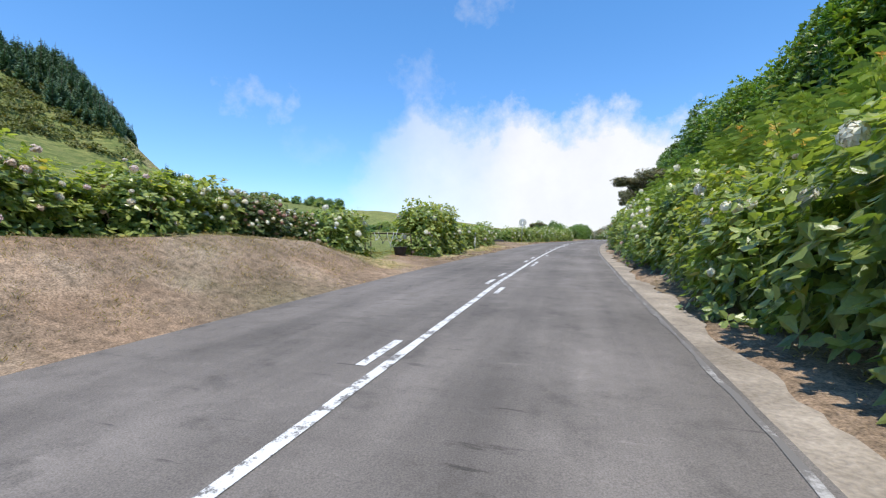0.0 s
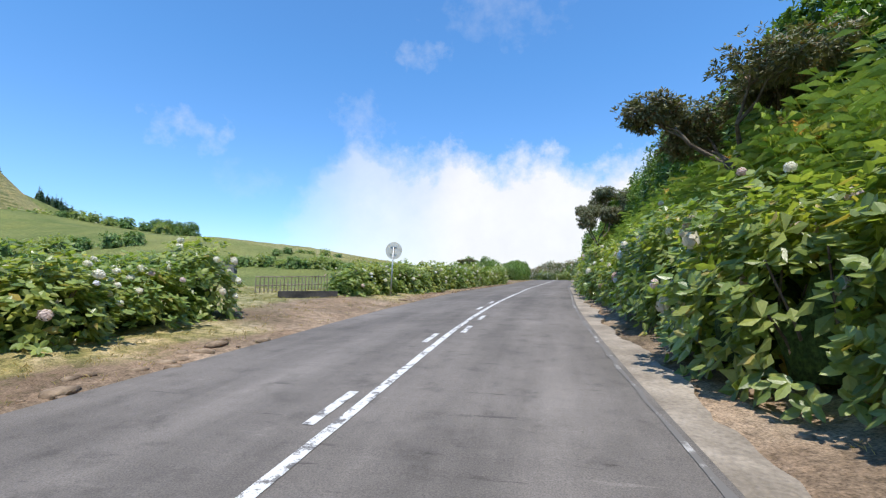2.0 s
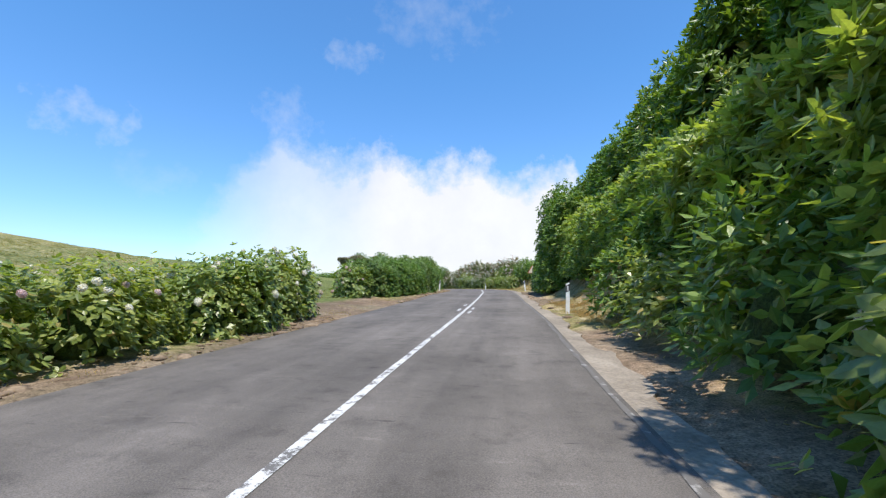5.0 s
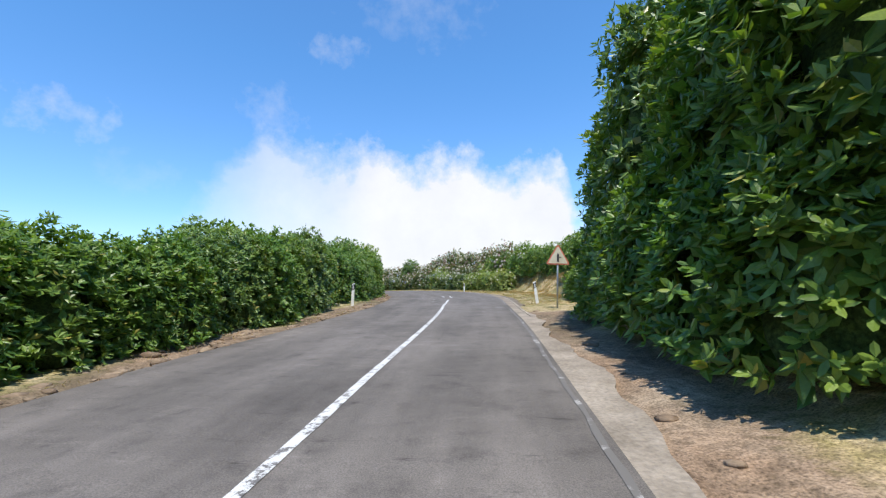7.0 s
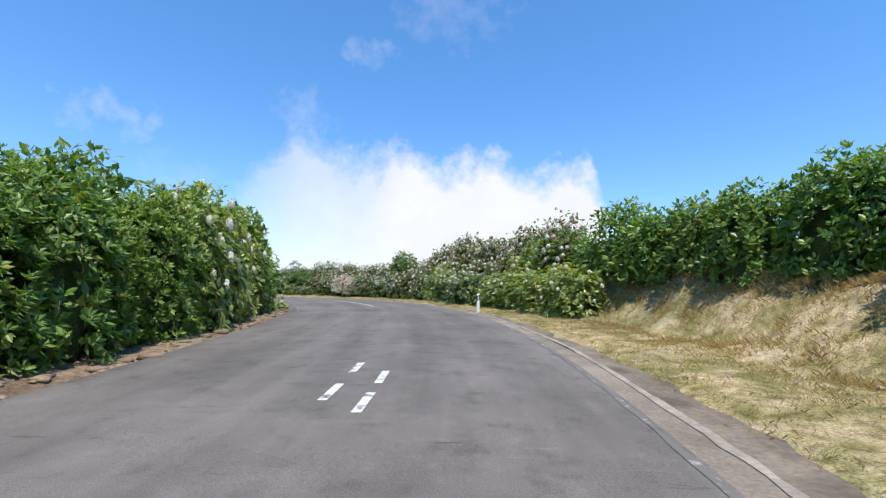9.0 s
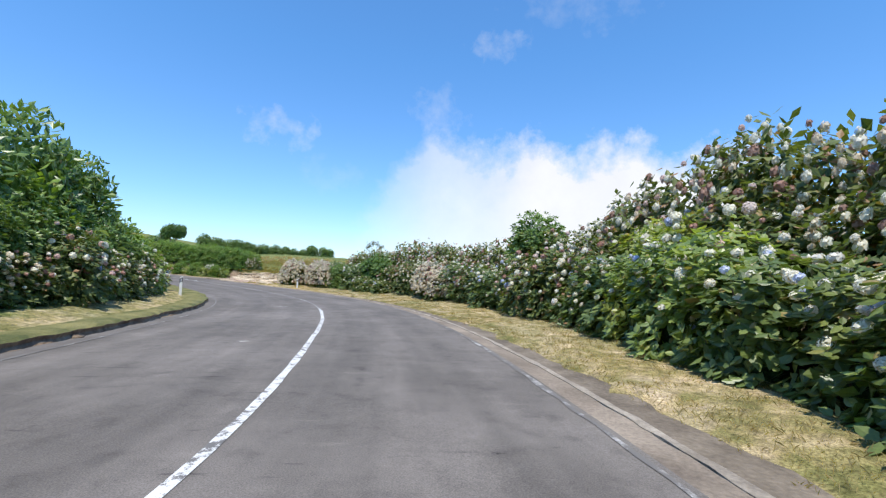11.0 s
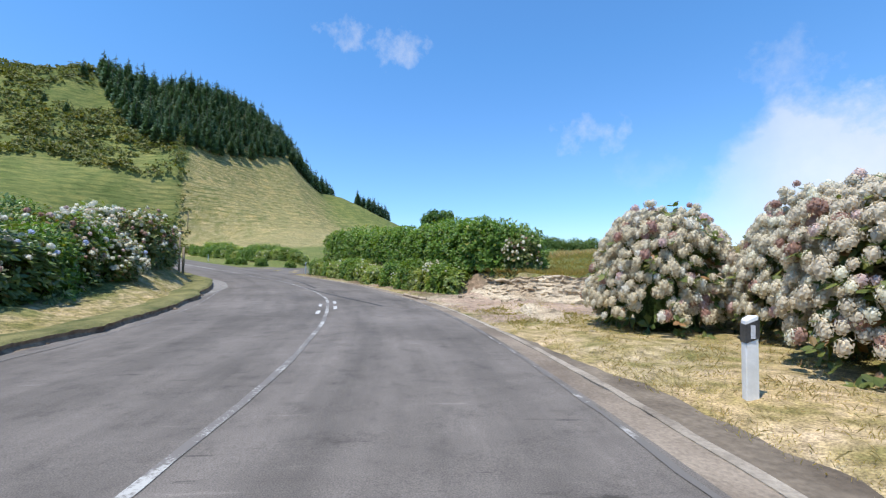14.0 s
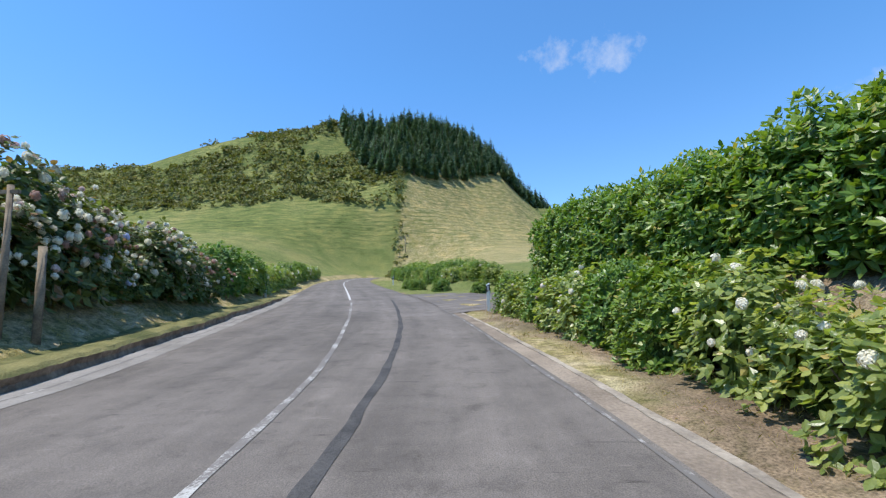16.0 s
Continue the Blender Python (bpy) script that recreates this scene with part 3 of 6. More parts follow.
def build_ground():
    xs = np.concatenate([axis(-120, 30, 0.75, 4200)])
    ys = axis(-15, 185, 0.75, 4200)
    # finer cells on the hill to the west
    xs = np.unique(np.concatenate([xs[(xs > -120) | (xs < -430)], np.arange(-430, -120, 4.0)]))
    gx, gy = np.meshgrid(xs, ys)
    h, s, d = height(gx, gy, True)
    nx, ny = len(xs), len(ys)
    k = np.arange(nx * ny).reshape(ny, nx)
    faces = np.stack([k[:-1, :-1], k[:-1, 1:], k[1:, 1:], k[1:, :-1]], -1).reshape(-1, 4)
    me = mesh_from("ground", np.stack([gx.ravel(), gy.ravel(), h], -1), faces, M_GROUND, True)
    X, Y = gx.ravel(), gy.ravel()
    wob = 0.5 * lattice(X, Y, 0.9, 1.0) + 0.3 * lattice(X, Y, 2.7, 2.0)
    r, l = d - RIGHT(s), LEFT(s) - d
    earth, dry, sand = np.zeros(len(h)), np.zeros(len(h)), np.zeros(len(h))
    # strips of bare earth along both edges
    earth = np.maximum(earth, smooth((np.interp(s, [67, 69, 76, 78], [2.1, 0.9, 0.9, 2.1]) + wob * 0.7 - r) / 0.8) * (r > -1) * (s < 95))
    earth = np.maximum(earth, smooth((0.55 + wob * 0.4 - r) / 0.5) * (r > -1))
    earth = np.maximum(earth, smooth((1.6 + wob - l) / 1.0) * (l > -1) * np.interp(s, [124, 132], [1, 0.25]))
    earth = np.maximum(earth, smooth((4.5 + wob - l) / 1.5) * (l > -1) * np.interp(s, [11, 15], [1.0, 0.0]) * np.interp(l, [0.5, 1.2], [0.5, 1.0]))
    earth = np.maximum(earth, (s > 14) * (s < 18) * (l > -1) * smooth((3.2 + wob - l) / 1.0))
    earth = np.maximum(earth, 0.9 * smooth((r - BANK_D(s) + RIGHT(s) + 0.5) / 0.8) * smooth((6.5 - r) / 2) * (s > 103) * (s < 118) * 0.45)
    earth = np.maximum(earth, 0.95 * smooth((r - 0.5) / 0.5) * smooth((np.maximum(6.5, BANK_D(s) + 1.6) - d) / 1.5) * (s > 172.5) * (s < 199))
    earth = np.maximum(earth, smooth((3.4 + wob - l) / 1.2) * (l > -1) * smooth((s - 66) / 2) * smooth((80 - s) / 2))
    earth = np.maximum(earth, smooth((4.2 + 1.3 * wob - l) / 1.5) * (l > -1) * smooth((s - 30) / 2) * smooth((40 - s) / 2) * 0.9)
    # dry grass verges
    dry = np.maximum(dry, smooth((4.2 + 3.5 * (s > 98) * (s < 168) + wob - r) / 1.5) * (r > -1) * (s > -60) * (s < 210))
    dry = np.maximum(dry, smooth((3.4 + wob - l) / 1.2) * (l > -1) * 0.85)
    slope = smooth((Y - 141 + 0.07 * (X + 200)) / 3.0) * smooth((-X - 105) / 10) * smooth((235 + 20 * wob - Y) / 40)
    dry = np.maximum(dry, slope * 0.76)
    dry = np.maximum(dry, 0.62 * smooth((l - 3) / 8) * smooth((s - 58) / 6) * smooth((92 - s) / 10) * smooth((60 - l) / 20))
    dry = np.maximum(dry, 0.72 * smooth((15 + 3 * wob - l) / 5) * (l > -1) * smooth((s - 28) / 3) * smooth((43 - s) / 3))
    # sand pit beside the road
    pit = smooth((s - 167.5 + 0.6 * wob) / 1.5) * smooth((176.4 + 0.5 * wob - s) / 0.8) * smooth((d - RIGHT(s) - 0.2) / 0.6) * smooth((BANK_D(s) + 0.6 - d) / 0.7)
    sand = np.maximum(sand, pit)
    sand = np.maximum(sand, 0.55 * smooth((s - 99) / 2) * smooth((112 - s) / 5) * smooth((r - 2.0 - wob) / 1.0) * smooth((4.2 - r) / 1.0))
    col = np.stack([earth, dry, sand, np.ones(len(h))], -1).astype(np.float32)
    layer = me.color_attributes.new("zone", "FLOAT_COLOR", "POINT")
    layer.data.foreach_set("color", col.ravel())
    tagged(new("ground", me), "grassy hillside with dry verges, bare earth and meadow", "ground", kind="structure")


build_ground()
rng = random.Random(5)
tagged(ribbon("road", -46, S_END - 2, LEFT, RIGHT, M_ASPHALT, 0.0, 0.6, 10, 0.2), "worn grey asphalt country road", "road", kind="structure")


def lane_markings():
    line = ribbon("road_marking", -46, 103, lambda s: CENTRE(s) - 0.052, lambda s: CENTRE(s) + 0.052, M_PAINT, 0.006, 0.5, 1, 0, 0.006, rng)
    tagged(line, "solid white centre line, chipped in places", "road marking", kind="structure")
    line = ribbon("road_marking", 124, 141, lambda s: CENTRE(s) - 0.048, lambda s: CENTRE(s) + 0.048, M_PAINT, 0.006, 0.4, 1, 0, 0.008, rng)
    tagged(line, "solid white centre line, chipped in places", "road marking", kind="structure")
    line = ribbon("road_marking", 141, 205, lambda s: CENTRE(s) - 0.045, lambda s: CENTRE(s) + 0.045, M_CHIPPED, 0.006, 0.4, 1, 0, 0.01, rng)
    tagged(line, "badly worn white centre line", "road marking", kind="structure")
    far = ribbon("road_marking", 207, S_END - 4, lambda s: CENTRE(s) - 0.06, lambda s: CENTRE(s) + 0.06, M_PAINT, 0.006, 0.7)
    tagged(far, "solid white centre line", "road marking", kind="structure")
    # short dashes beside the line, where driveways join
    for s, side in ((3.6, -1), (4.2 + 4, 1), (9.6, -1), (11.2, -1), (14.6, 1), (15.8, 1), (16.4, -1), (18.5, -1), (20.3, 1), (24.5, -1), (26.8, -1),
                    (30.5, -1), (31.6, 1), (33.6, 1), (36.0, -1), (38.4, -1), (71.8, 1), (73.4, 1), (72.8, -1), (75.2, -1), (105.6, 1), (106.8, 1), (106.0, -1), (107.4, -1), (172.0, 1), (173.6, 1), (170.9, -1), (172.8, -1)):
        c = side * 0.22
        d = ribbon("road_marking", s, s + (0.75 if s > 100 else 0.9), lambda q: CENTRE(q) + c - 0.05, lambda q: CENTRE(q) + c + 0.05, M_PAINT, 0.006, 0.4)
        tagged(d, "short white dash beside the centre line", "road marking", "dashes beside the centre line", "structure")
    for s0, s1 in ((-5, 96), (98, 200)):
        e = ribbon("road_marking", s0, s1, lambda s: RIGHT(s) - 0.115, lambda s: RIGHT(s) - 0.055, M_WORN, 0.006, 0.35, 1, 0, 0.022, rng)
        tagged(e, "mostly worn away white edge line", "road marking", kind="structure")
    e = ribbon("road_marking", 120, 200, lambda s: LEFT(s) + 0.37, lambda s: LEFT(s) + 0.43, M_WORN, 0.006, 0.5, 1, 0, 0.02, rng)
    tagged(e, "mostly worn away white edge line", "road marking", kind="structure")
    # dark tyre marks and pale repair patches
    first = table((172.4, 0.30), (174.4, -0.19), (175.4, -0.44), (177.4, -0.86), (180.2, -1.27), (181.6, -1.36))
    second = table((181.2, -0.98), (188, -0.90), (197, -0.96), (206, -0.80))
    for a_, b_, way in ((172.4, 181.6, first), (181.2, 206.0, second)):
        t = ribbon("tyre_mark", a_, b_, lambda s: way(s) - 0.06, lambda s: way(s) + 0.06, M_TAR, 0.005, 0.4, 1, 0, 0.02, rng)
        tagged(t, "dark rubber streak along the asphalt", "tyre mark", "tyre marks", "structure")
    for s, d, w, q in ((101.1, -2.1, 0.24, 0.22), (99.0, -1.9, 0.13, 0.10), (103.6, -2.2, 0.12, 0.10), (142.5, -2.65, 0.22, 0.20), (131.5, -2.4, 0.10, 0.12), (96.5, 0.6, 0.16, 0.12)):
        bm = bmesh.new()
        n, vs = 26, []
        for k in range(n):
            t = k * math.tau / n
            r = 0.75 + 0.55 * noise.noise(Vector((2.2 * math.cos(t), 2.2 * math.sin(t), s))) + 0.12 * rng.uniform(-1, 1)
            vs.append(bm.verts.new(road_at(s + q * r * math.sin(t) * 0.8, d + w * r * math.cos(t) * 1.25, 0.006)))
        bm.faces.new(vs)
        tagged(new("road_patch", from_bm("road_patch", bm, M_PATCH)), "pale irregular repair patch in the asphalt", "road patch", "repair patches", "structure")


lane_markings()
# gutter strip along the right edge and low earth kerbs
tagged(ribbon("gutter", -20, 97, lambda s: RIGHT(s) - 0.06, lambda s: RIGHT(s) + 0.42 + 0.10 * math.sin(s * 0.9) + 0.06 * math.sin(s * 3.1), M_GUTTER, -0.006, 0.2, 3, 0.2, 0.035, rng, True), "rough pale concrete gutter strip", "gutter", kind="structure")
tagged(ribbon("shoulder", 97, 200, lambda s: RIGHT(s) - 0.04, lambda s: RIGHT(s) + 0.32, M_SHOULDER, -0.004, 0.3, 3, 0.2, 0.03, rng, True), "brown-grey paved shoulder beside the asphalt", "shoulder", kind="structure")
tagged(ribbon("edging", 93, 199, lambda s: RIGHT(s) + 0.30 + 0.02 * math.sin(s * 0.7), lambda s: RIGHT(s) + 0.40 + 0.02 * math.sin(s * 0.7), M_EDGING, 0.006, 0.25, 2, 0.06, 0.018, rng), "thin dusty concrete edging along the shoulder", "edging", kind="structure")
tagged(ribbon("gutter", 97, 168, lambda s: RIGHT(s) + 0.39, lambda s: RIGHT(s) + 0.41 + (0.43 + 0.05 * math.sin(s * 0.9) + 0.05 * math.sin(s * 2.7)) * float(np.interp(s, [97, 99.5, 163, 168], [0, 1, 1, 0])), M_DITCH, -0.02, 0.25, 3, 0.2, 0.05, rng, True), "dark damp gutter strip", "gutter", kind="structure")




def turf_edge():
    """Raised, undercut edge of the grass verge on the inside of the bend: an earth face with turf hanging over it."""
    ss = np.arange(123.0, 214.0, 0.14)
    verts, faces, ids = [], [], []
    prof = ((0.02, -0.06), (-0.05, 0.07), (-0.02, 0.15), (-0.10, 0.20), (-0.35, 0.23), (-0.85, 0.17), (-1.25, -0.06))
    for i, s in enumerate(ss):
        rise = float(np.interp(s, [123, 127, 150, 176, 180, 207, 214], [0.25, 0.85, 0.85, 0.9, 1.25, 1.2, 0.2]))
        bite = 0.16 * noise.noise(Vector((s * 0.5, 0, 0))) + 0.07 * noise.noise(Vector((s * 2.3, 3, 0)))
        for j, (o, z) in enumerate(prof):
            d = LEFT(s) + 0.05 + (o + bite * (0.4 if j == 0 else 1.0))
            p = road_at(s, d) if j < 4 else at(s, d)
            base = road_at(s, LEFT(s)).z
            h = base + z * rise + 0.03 * noise.noise(Vector((s * 3.0, j * 2.0, 5)))
            verts.append(Vector((p.x, p.y, max(h, p.z - 0.08) if j > 3 else h)))
    m = len(prof)
    for i in range(len(ss) - 1):
        for j in range(m - 1):
            k = i * m + j
            faces.append((k, k + m, k + m + 1, k + 1))
            ids.append(0 if j < 2 else 1)
    me = mesh_from("turf_edge", verts, faces, M_KERB)
    me.materials.append(M_TURF)
    me.polygons.foreach_set("material_index", np.array(ids, np.int32))
    tagged(new("turf_edge", me), "raised turf edge with a dark earth face", "verge", kind="structure")


turf_edge()
tagged(ribbon("shoulder", 178, 216, lambda s: LEFT(s) + 0.02, lambda s: LEFT(s) + float(np.interp(s, [178, 183, 190, 216], [0.1, 0.7, 0.75, 0.5])), M_STRIP, 0.005, 0.4, 2, 0, 0.02, rng), "pale concrete strip along the asphalt", "shoulder", kind="structure")


# ---- plants ----
nrng = np.random.default_rng(11)


def unit(v):
    return v / np.maximum(np.linalg.norm(v, axis=-1, keepdims=True), 1e-9)


def leaves(base, way, side, length, width, droop=0.25, fold=0.18):
    """Leaves folded along the rib: four corners and two triangles each. All arguments are arrays, one row a leaf."""
    way, side = unit(way), unit(side - (side * unit(way)).sum(-1, keepdims=True) * unit(way))
    up = np.cross(side, way)
    length, width = np.broadcast_to(length, len(base))[:, None], np.broadcast_to(width, len(base))[:, None]
    mid = base + way * length * 0.5
    tip = base + way * length - np.array([0, 0, 1.0]) * length * droop
    lift = up * width * fold
    v = np.stack([base, mid + side * width / 2 + lift * 1.6, tip, mid - side * width / 2 + lift * 1.6], 1).reshape(-1, 3)
    k = np.arange(len(base))[:, None] * 4
    f = np.concatenate([k + [0, 1, 2], k + [0, 2, 3]], 1).reshape(-1, 3)
    return v, f


def broad_leaves(base, way, side, length, width, droop=0.25, fold=0.18):
    """Oval pointed leaves: six corners and four triangles each."""
    way, side = unit(way), unit(side - (side * unit(way)).sum(-1, keepdims=True) * unit(way))
    up = np.cross(side, way)
    length, width = length[:, None], width[:, None]
    down = np.array([0, 0, 1.0]) * length * droop
    lift = up * width * fold
    a_, b_ = base + way * length * 0.30 + lift, base + way * length * 0.68 - down * 0.35 + lift
    v = np.stack([base, a_ + side * width * 0.46, b_ + side * width * 0.40, base + way * length - down, b_ - side * width * 0.40, a_ - side * width * 0.46], 1).reshape(-1, 3)
    k = np.arange(len(base))[:, None] * 6
    f = np.concatenate([k + [0, 1, 2], k + [0, 2, 3], k + [0, 3, 4], k + [0, 4, 5]], 1).reshape(-1, 3)
    return v, f


def rosettes(tips, axes, count, length, width, spread=(45, 80), droop=0.25, shape=leaves):
    """A whorl of leaves at each shoot tip."""
    n = len(tips)
    axes = unit(axes)
    ref = np.where(np.abs(axes[:, 2:]) < 0.9, np.array([[0, 0, 1.0]]), np.array([[1.0, 0, 0]]))
    e1 = unit(np.cross(axes, ref))
    e2 = np.cross(axes, e1)
    t = np.repeat(np.arange(n), count)
    ang = (np.tile(np.arange(count), n) / count + np.repeat(nrng.random(n), count)) * math.tau + nrng.normal(0, 0.25, n * count)
    tilt = np.radians(nrng.uniform(*spread, n * count))
    rad = np.cos(ang)[:, None] * e1[t] + np.sin(ang)[:, None] * e2[t]
    way = rad * np.sin(tilt)[:, None] + axes[t] * np.cos(tilt)[:, None]
    side = np.cross(axes[t], rad)
    size = nrng.uniform(0.7, 1.15, n * count)
    base = tips[t] - axes[t] * nrng.uniform(0, 0.08, n * count)[:, None]
    return shape(base, way, side, length * size, width * size, droop)


def merge(*vf):
    vs, fs, k = [], [], 0
    for v, f in vf:
        vs.append(v)
        fs.append(f + k)
        k += len(v)
    return np.concatenate(vs), np.concatenate(fs)


def dome_points(n, rx, rz, low=-0.15, lump=0.22, seed=0):
    """Points on a lumpy dome with its foot at z = 0; also the outward directions."""
    g = np.random.default_rng(seed)
    z = g.uniform(low, 0.9, n)
    # part of the points are spread over the flat of the top
    cap = g.random(n) < 0.3
    z = np.where(cap, (1 - g.uniform(0, 0.8, n)) ** (1 / 3), z)
    a_ = g.uniform(0, math.tau, n)
    q = np.sqrt(np.maximum(0, 1 - np.maximum(z, 0) ** 3))
    o = np.stack([q * np.cos(a_), q * np.sin(a_), z], -1)
    k = 1 + lump * (np.sin(3 * a_ + seed) * 0.4 + np.sin(5 * a_ + 4 * z + 2 * seed) * 0.4 + np.sin(9 * z + 2 * a_) * 0.35) * np.clip(1.1 - z * 0.6, 0.3, 1)
    k = k * g.uniform(0.88, 1.03, n)
    p = o * k[:, None] * np.array([rx, rx, rz])
    p[:, 2] += rz * 0.16
    return p, unit(o * np.array([1 / rx, 1 / rx, 1 / rz]) + [0, 0, 0.12])


def core_mesh(name, rx, rz, seed, scale=0.6, lump=0.22):
    """Dense inner foliage, coloured dark for shade: the same lumpy dome, a little smaller."""
    bm = bmesh.new()
    bmesh.ops.create_icosphere(bm, subdivisions=3, radius=1.0)
    for v in bm.verts:
        z, a_ = max(v.co.z, -0.2), math.atan2(v.co.y, v.co.x)
        q = math.sqrt(max(0.0, 1 - max(z, 0) ** 3)) if v.co.z > -0.2 else max(0.0, 1 + (v.co.z + 0.2) * 1.2)
        k = 1 + lump * (math.sin(3 * a_ + seed) * 0.4 + math.sin(5 * a_ + 4 * z + 2 * seed) * 0.4 + math.sin(9 * z + 2 * a_) * 0.35) * min(1, max(0.3, 1.1 - z * 0.6))
        k *= scale * (1 + 0.10 * noise.noise(v.co * 5 + Vector((seed, 0, 0))))
        v.co = Vector((q * math.cos(a_) * rx * k, q * math.sin(a_) * rx * k, z * rz * k + rz * 0.16))
    return from_bm(name, bm, M_SHADE_CORE, True)


def stems(name, rx, rz, n, seed, mat=None):
    g = random.Random(seed)
    bm = bmesh.new()
    for _ in range(n):
        t = g.uniform(0, math.tau)
        r = rx * g.uniform(0.2, 0.75)
        p0 = Vector((0.3 * r * math.cos(t), 0.3 * r * math.sin(t), -0.15))
        p2 = Vector((r * math.cos(t), r * math.sin(t), rz * g.uniform(0.5, 0.8)))
        tube(bm, [p0, (p0 + p2) / 2 + Vector((0, 0, 0.1)), p2], [0.018, 0.014, 0.008], 5, False)
    return from_bm(name, bm, mat or M_BARK)


def flower_mesh(name, mat, r=0.085, n=34, seed=0):
    """A mophead: overlapping four-petalled florets on a ball."""
    g = np.random.default_rng(seed)
    i = np.arange(n) + 0.5
    z = 1 - 1.75 * i / n
    a_ = i * 2.39996
    q = np.sqrt(1 - z * z)
    o = np.stack([q * np.cos(a_), q * np.sin(a_), z], -1)
    c = o * r * g.uniform(0.9, 1.08, n)[:, None] * [1, 1, 0.82]
    nrm = unit(o + g.normal(0, 0.25, (n, 3)))
    e1 = unit(np.cross(nrm, g.normal(0, 1, (n, 3))))
    e2 = np.cross(nrm, e1)
    w = r * (0.31 if n > 25 else 0.5)
    v = np.stack([c + e1 * w + nrm * 0.005, c + e2 * w - nrm * 0.004, c - e1 * w + nrm * 0.005, c - e2 * w - nrm * 0.004], 1).reshape(-1, 3)
    k = np.arange(n)[:, None] * 4
    f = np.concatenate([k + [0, 1, 2], k + [0, 2, 3]], 1).reshape(-1, 3)
    bm = bmesh.new()
    bmesh.ops.create_icosphere(bm, subdivisions=1, radius=r * 0.86)
    bm.verts.ensure_lookup_table()
    cv = np.array([p.co for p in bm.verts]) * [1, 1, 0.82]
    cf = np.array([[p.index for p in t.verts] for t in bm.faces])
    bm.free()
    return mesh_from(name, *merge((v, f), (cv, cf)), mat)


def mesh_data(me):
    v = np.empty(len(me.vertices) * 3, np.float32)
    me.vertices.foreach_get("co", v)
    f = np.empty(len(me.loops), np.int32)
    me.loops.foreach_get("vertex_index", f)
    return v.reshape(-1, 3), f.reshape(-1, 3), me.materials[0]


HEADS = {k: [flower_mesh("flower_head", m, r, 48, i) for i, r in enumerate((0.05, 0.065))] + [flower_mesh("bloom", m, 0.056, 14, 3), flower_mesh("bloom", m, 0.062, 28, 5)]
         for k, m in (("white", M_WHITE), ("pink", M_PINK), ("cream", M_CREAM), ("blue", M_BLUE), ("rust", M_RUST))}


def hydrangea(seed, rx, rz, tips, blooms, label, mat, leaf=(0.15, 0.084), count=5, head=1.0, lowest=0.22, lump=0.22, bloom=2):
    """blooms: list of (colour, how many)."""
    ob = new("hydrangea_bush")
    p, o = dome_points(tips, rx, rz, -0.14, lump, seed)
    axis_ = unit(o + np.array([0, 0, 1.0]) + nrng.normal(0, 0.18, o.shape))
    inner, io = dome_points(int(tips * 1.25), rx * 0.80, rz * 0.84, -0.16, lump, seed)
    v, f = rosettes(p, axis_, count, *leaf, shape=broad_leaves)
    tagged(part("foliage", mesh_from("foliage", v, f, mat), ob), kind="stuff")
    # second layer of larger, plainer leaves under the first, over a heart painted dark as shade
    v, f = rosettes(inner, unit(io + [0, 0, 0.45] + nrng.normal(0, 0.2, io.shape)), 4, leaf[0] * 1.35, leaf[1] * 1.4)
    tagged(part("inner_foliage", mesh_from("inner_foliage", v, f, mat), ob), kind="stuff")
    part("heart", core_mesh("heart", rx, rz, seed, 0.42), ob, "heart of the bush, coloured dark for shade")
    tagged(part("branchwork", stems("branchwork", rx, rz, 6, seed), ob), kind="stuff")
    g = random.Random(seed)
    single, joined = 11, {}
    colours = [c for c, n in blooms for _ in range(n)]
    g.shuffle(colours)
    bp, bo = dome_points(len(colours), rx * 0.98, rz * 0.95, lowest, lump, seed)
    for c, q, w in zip(colours, bp, bo):
        m = Matrix.Translation(Vector(q) + Vector(w) * 0.04) @ Vector(w + np.array([0, 0, 0.4])).to_track_quat("Z", "Y").to_matrix().to_4x4() @ Matrix.Scale(head * g.uniform(0.75, 1.3), 4)
        if single > 0:
            part("flower_head", g.choice(HEADS[c][:2]), ob, "", m)
            single -= 1
        else:
            v, f, petal = mesh_data(HEADS[c][bloom])
            joined.setdefault(petal, []).append((v @ np.array(m.to_3x3()).T + np.array(m.translation), f))
    for petal, bits in joined.items():
        tagged(part("bloom_mass", mesh_from("bloom_mass", *merge(*bits), petal), ob), kind="stuff")
    return tagged(ob, label, "hydrangea", "hydrangea hedge")


def shrub(seed, rx, rz, tips, label, mat, leaf=(0.115, 0.045), count=8, name="evergreen_shrub", category="shrub", group="evergreen hedge", lump=0.2, shape=leaves):
    ob = new(name)
    p, o = dome_points(tips, rx, rz, -0.12, lump, seed)
    axis_ = unit(o + np.array([0, 0, 0.7]) + nrng.normal(0, 0.25, o.shape))
    inner, io = dome_points(int(tips * 0.8), rx * 0.84, rz * 0.88, -0.15, lump, seed)
    v, f = rosettes(p, axis_, count, *leaf, (35, 75), 0.15, shape)
    tagged(part("foliage", mesh_from("foliage", v, f, mat), ob), kind="stuff")
    v, f = rosettes(inner, unit(io + [0, 0, 0.3] + nrng.normal(0, 0.25, io.shape)), 5, leaf[0] * 1.4, leaf[1] * 1.6, (45, 85), 0.15)
    tagged(part("inner_foliage", mesh_from("inner_foliage", v, f, mat), ob), kind="stuff")
    part("heart", core_mesh("heart", rx, rz, seed, 0.60, lump), ob, "heart of the shrub, coloured dark for shade")
    return tagged(ob, label, category, group)


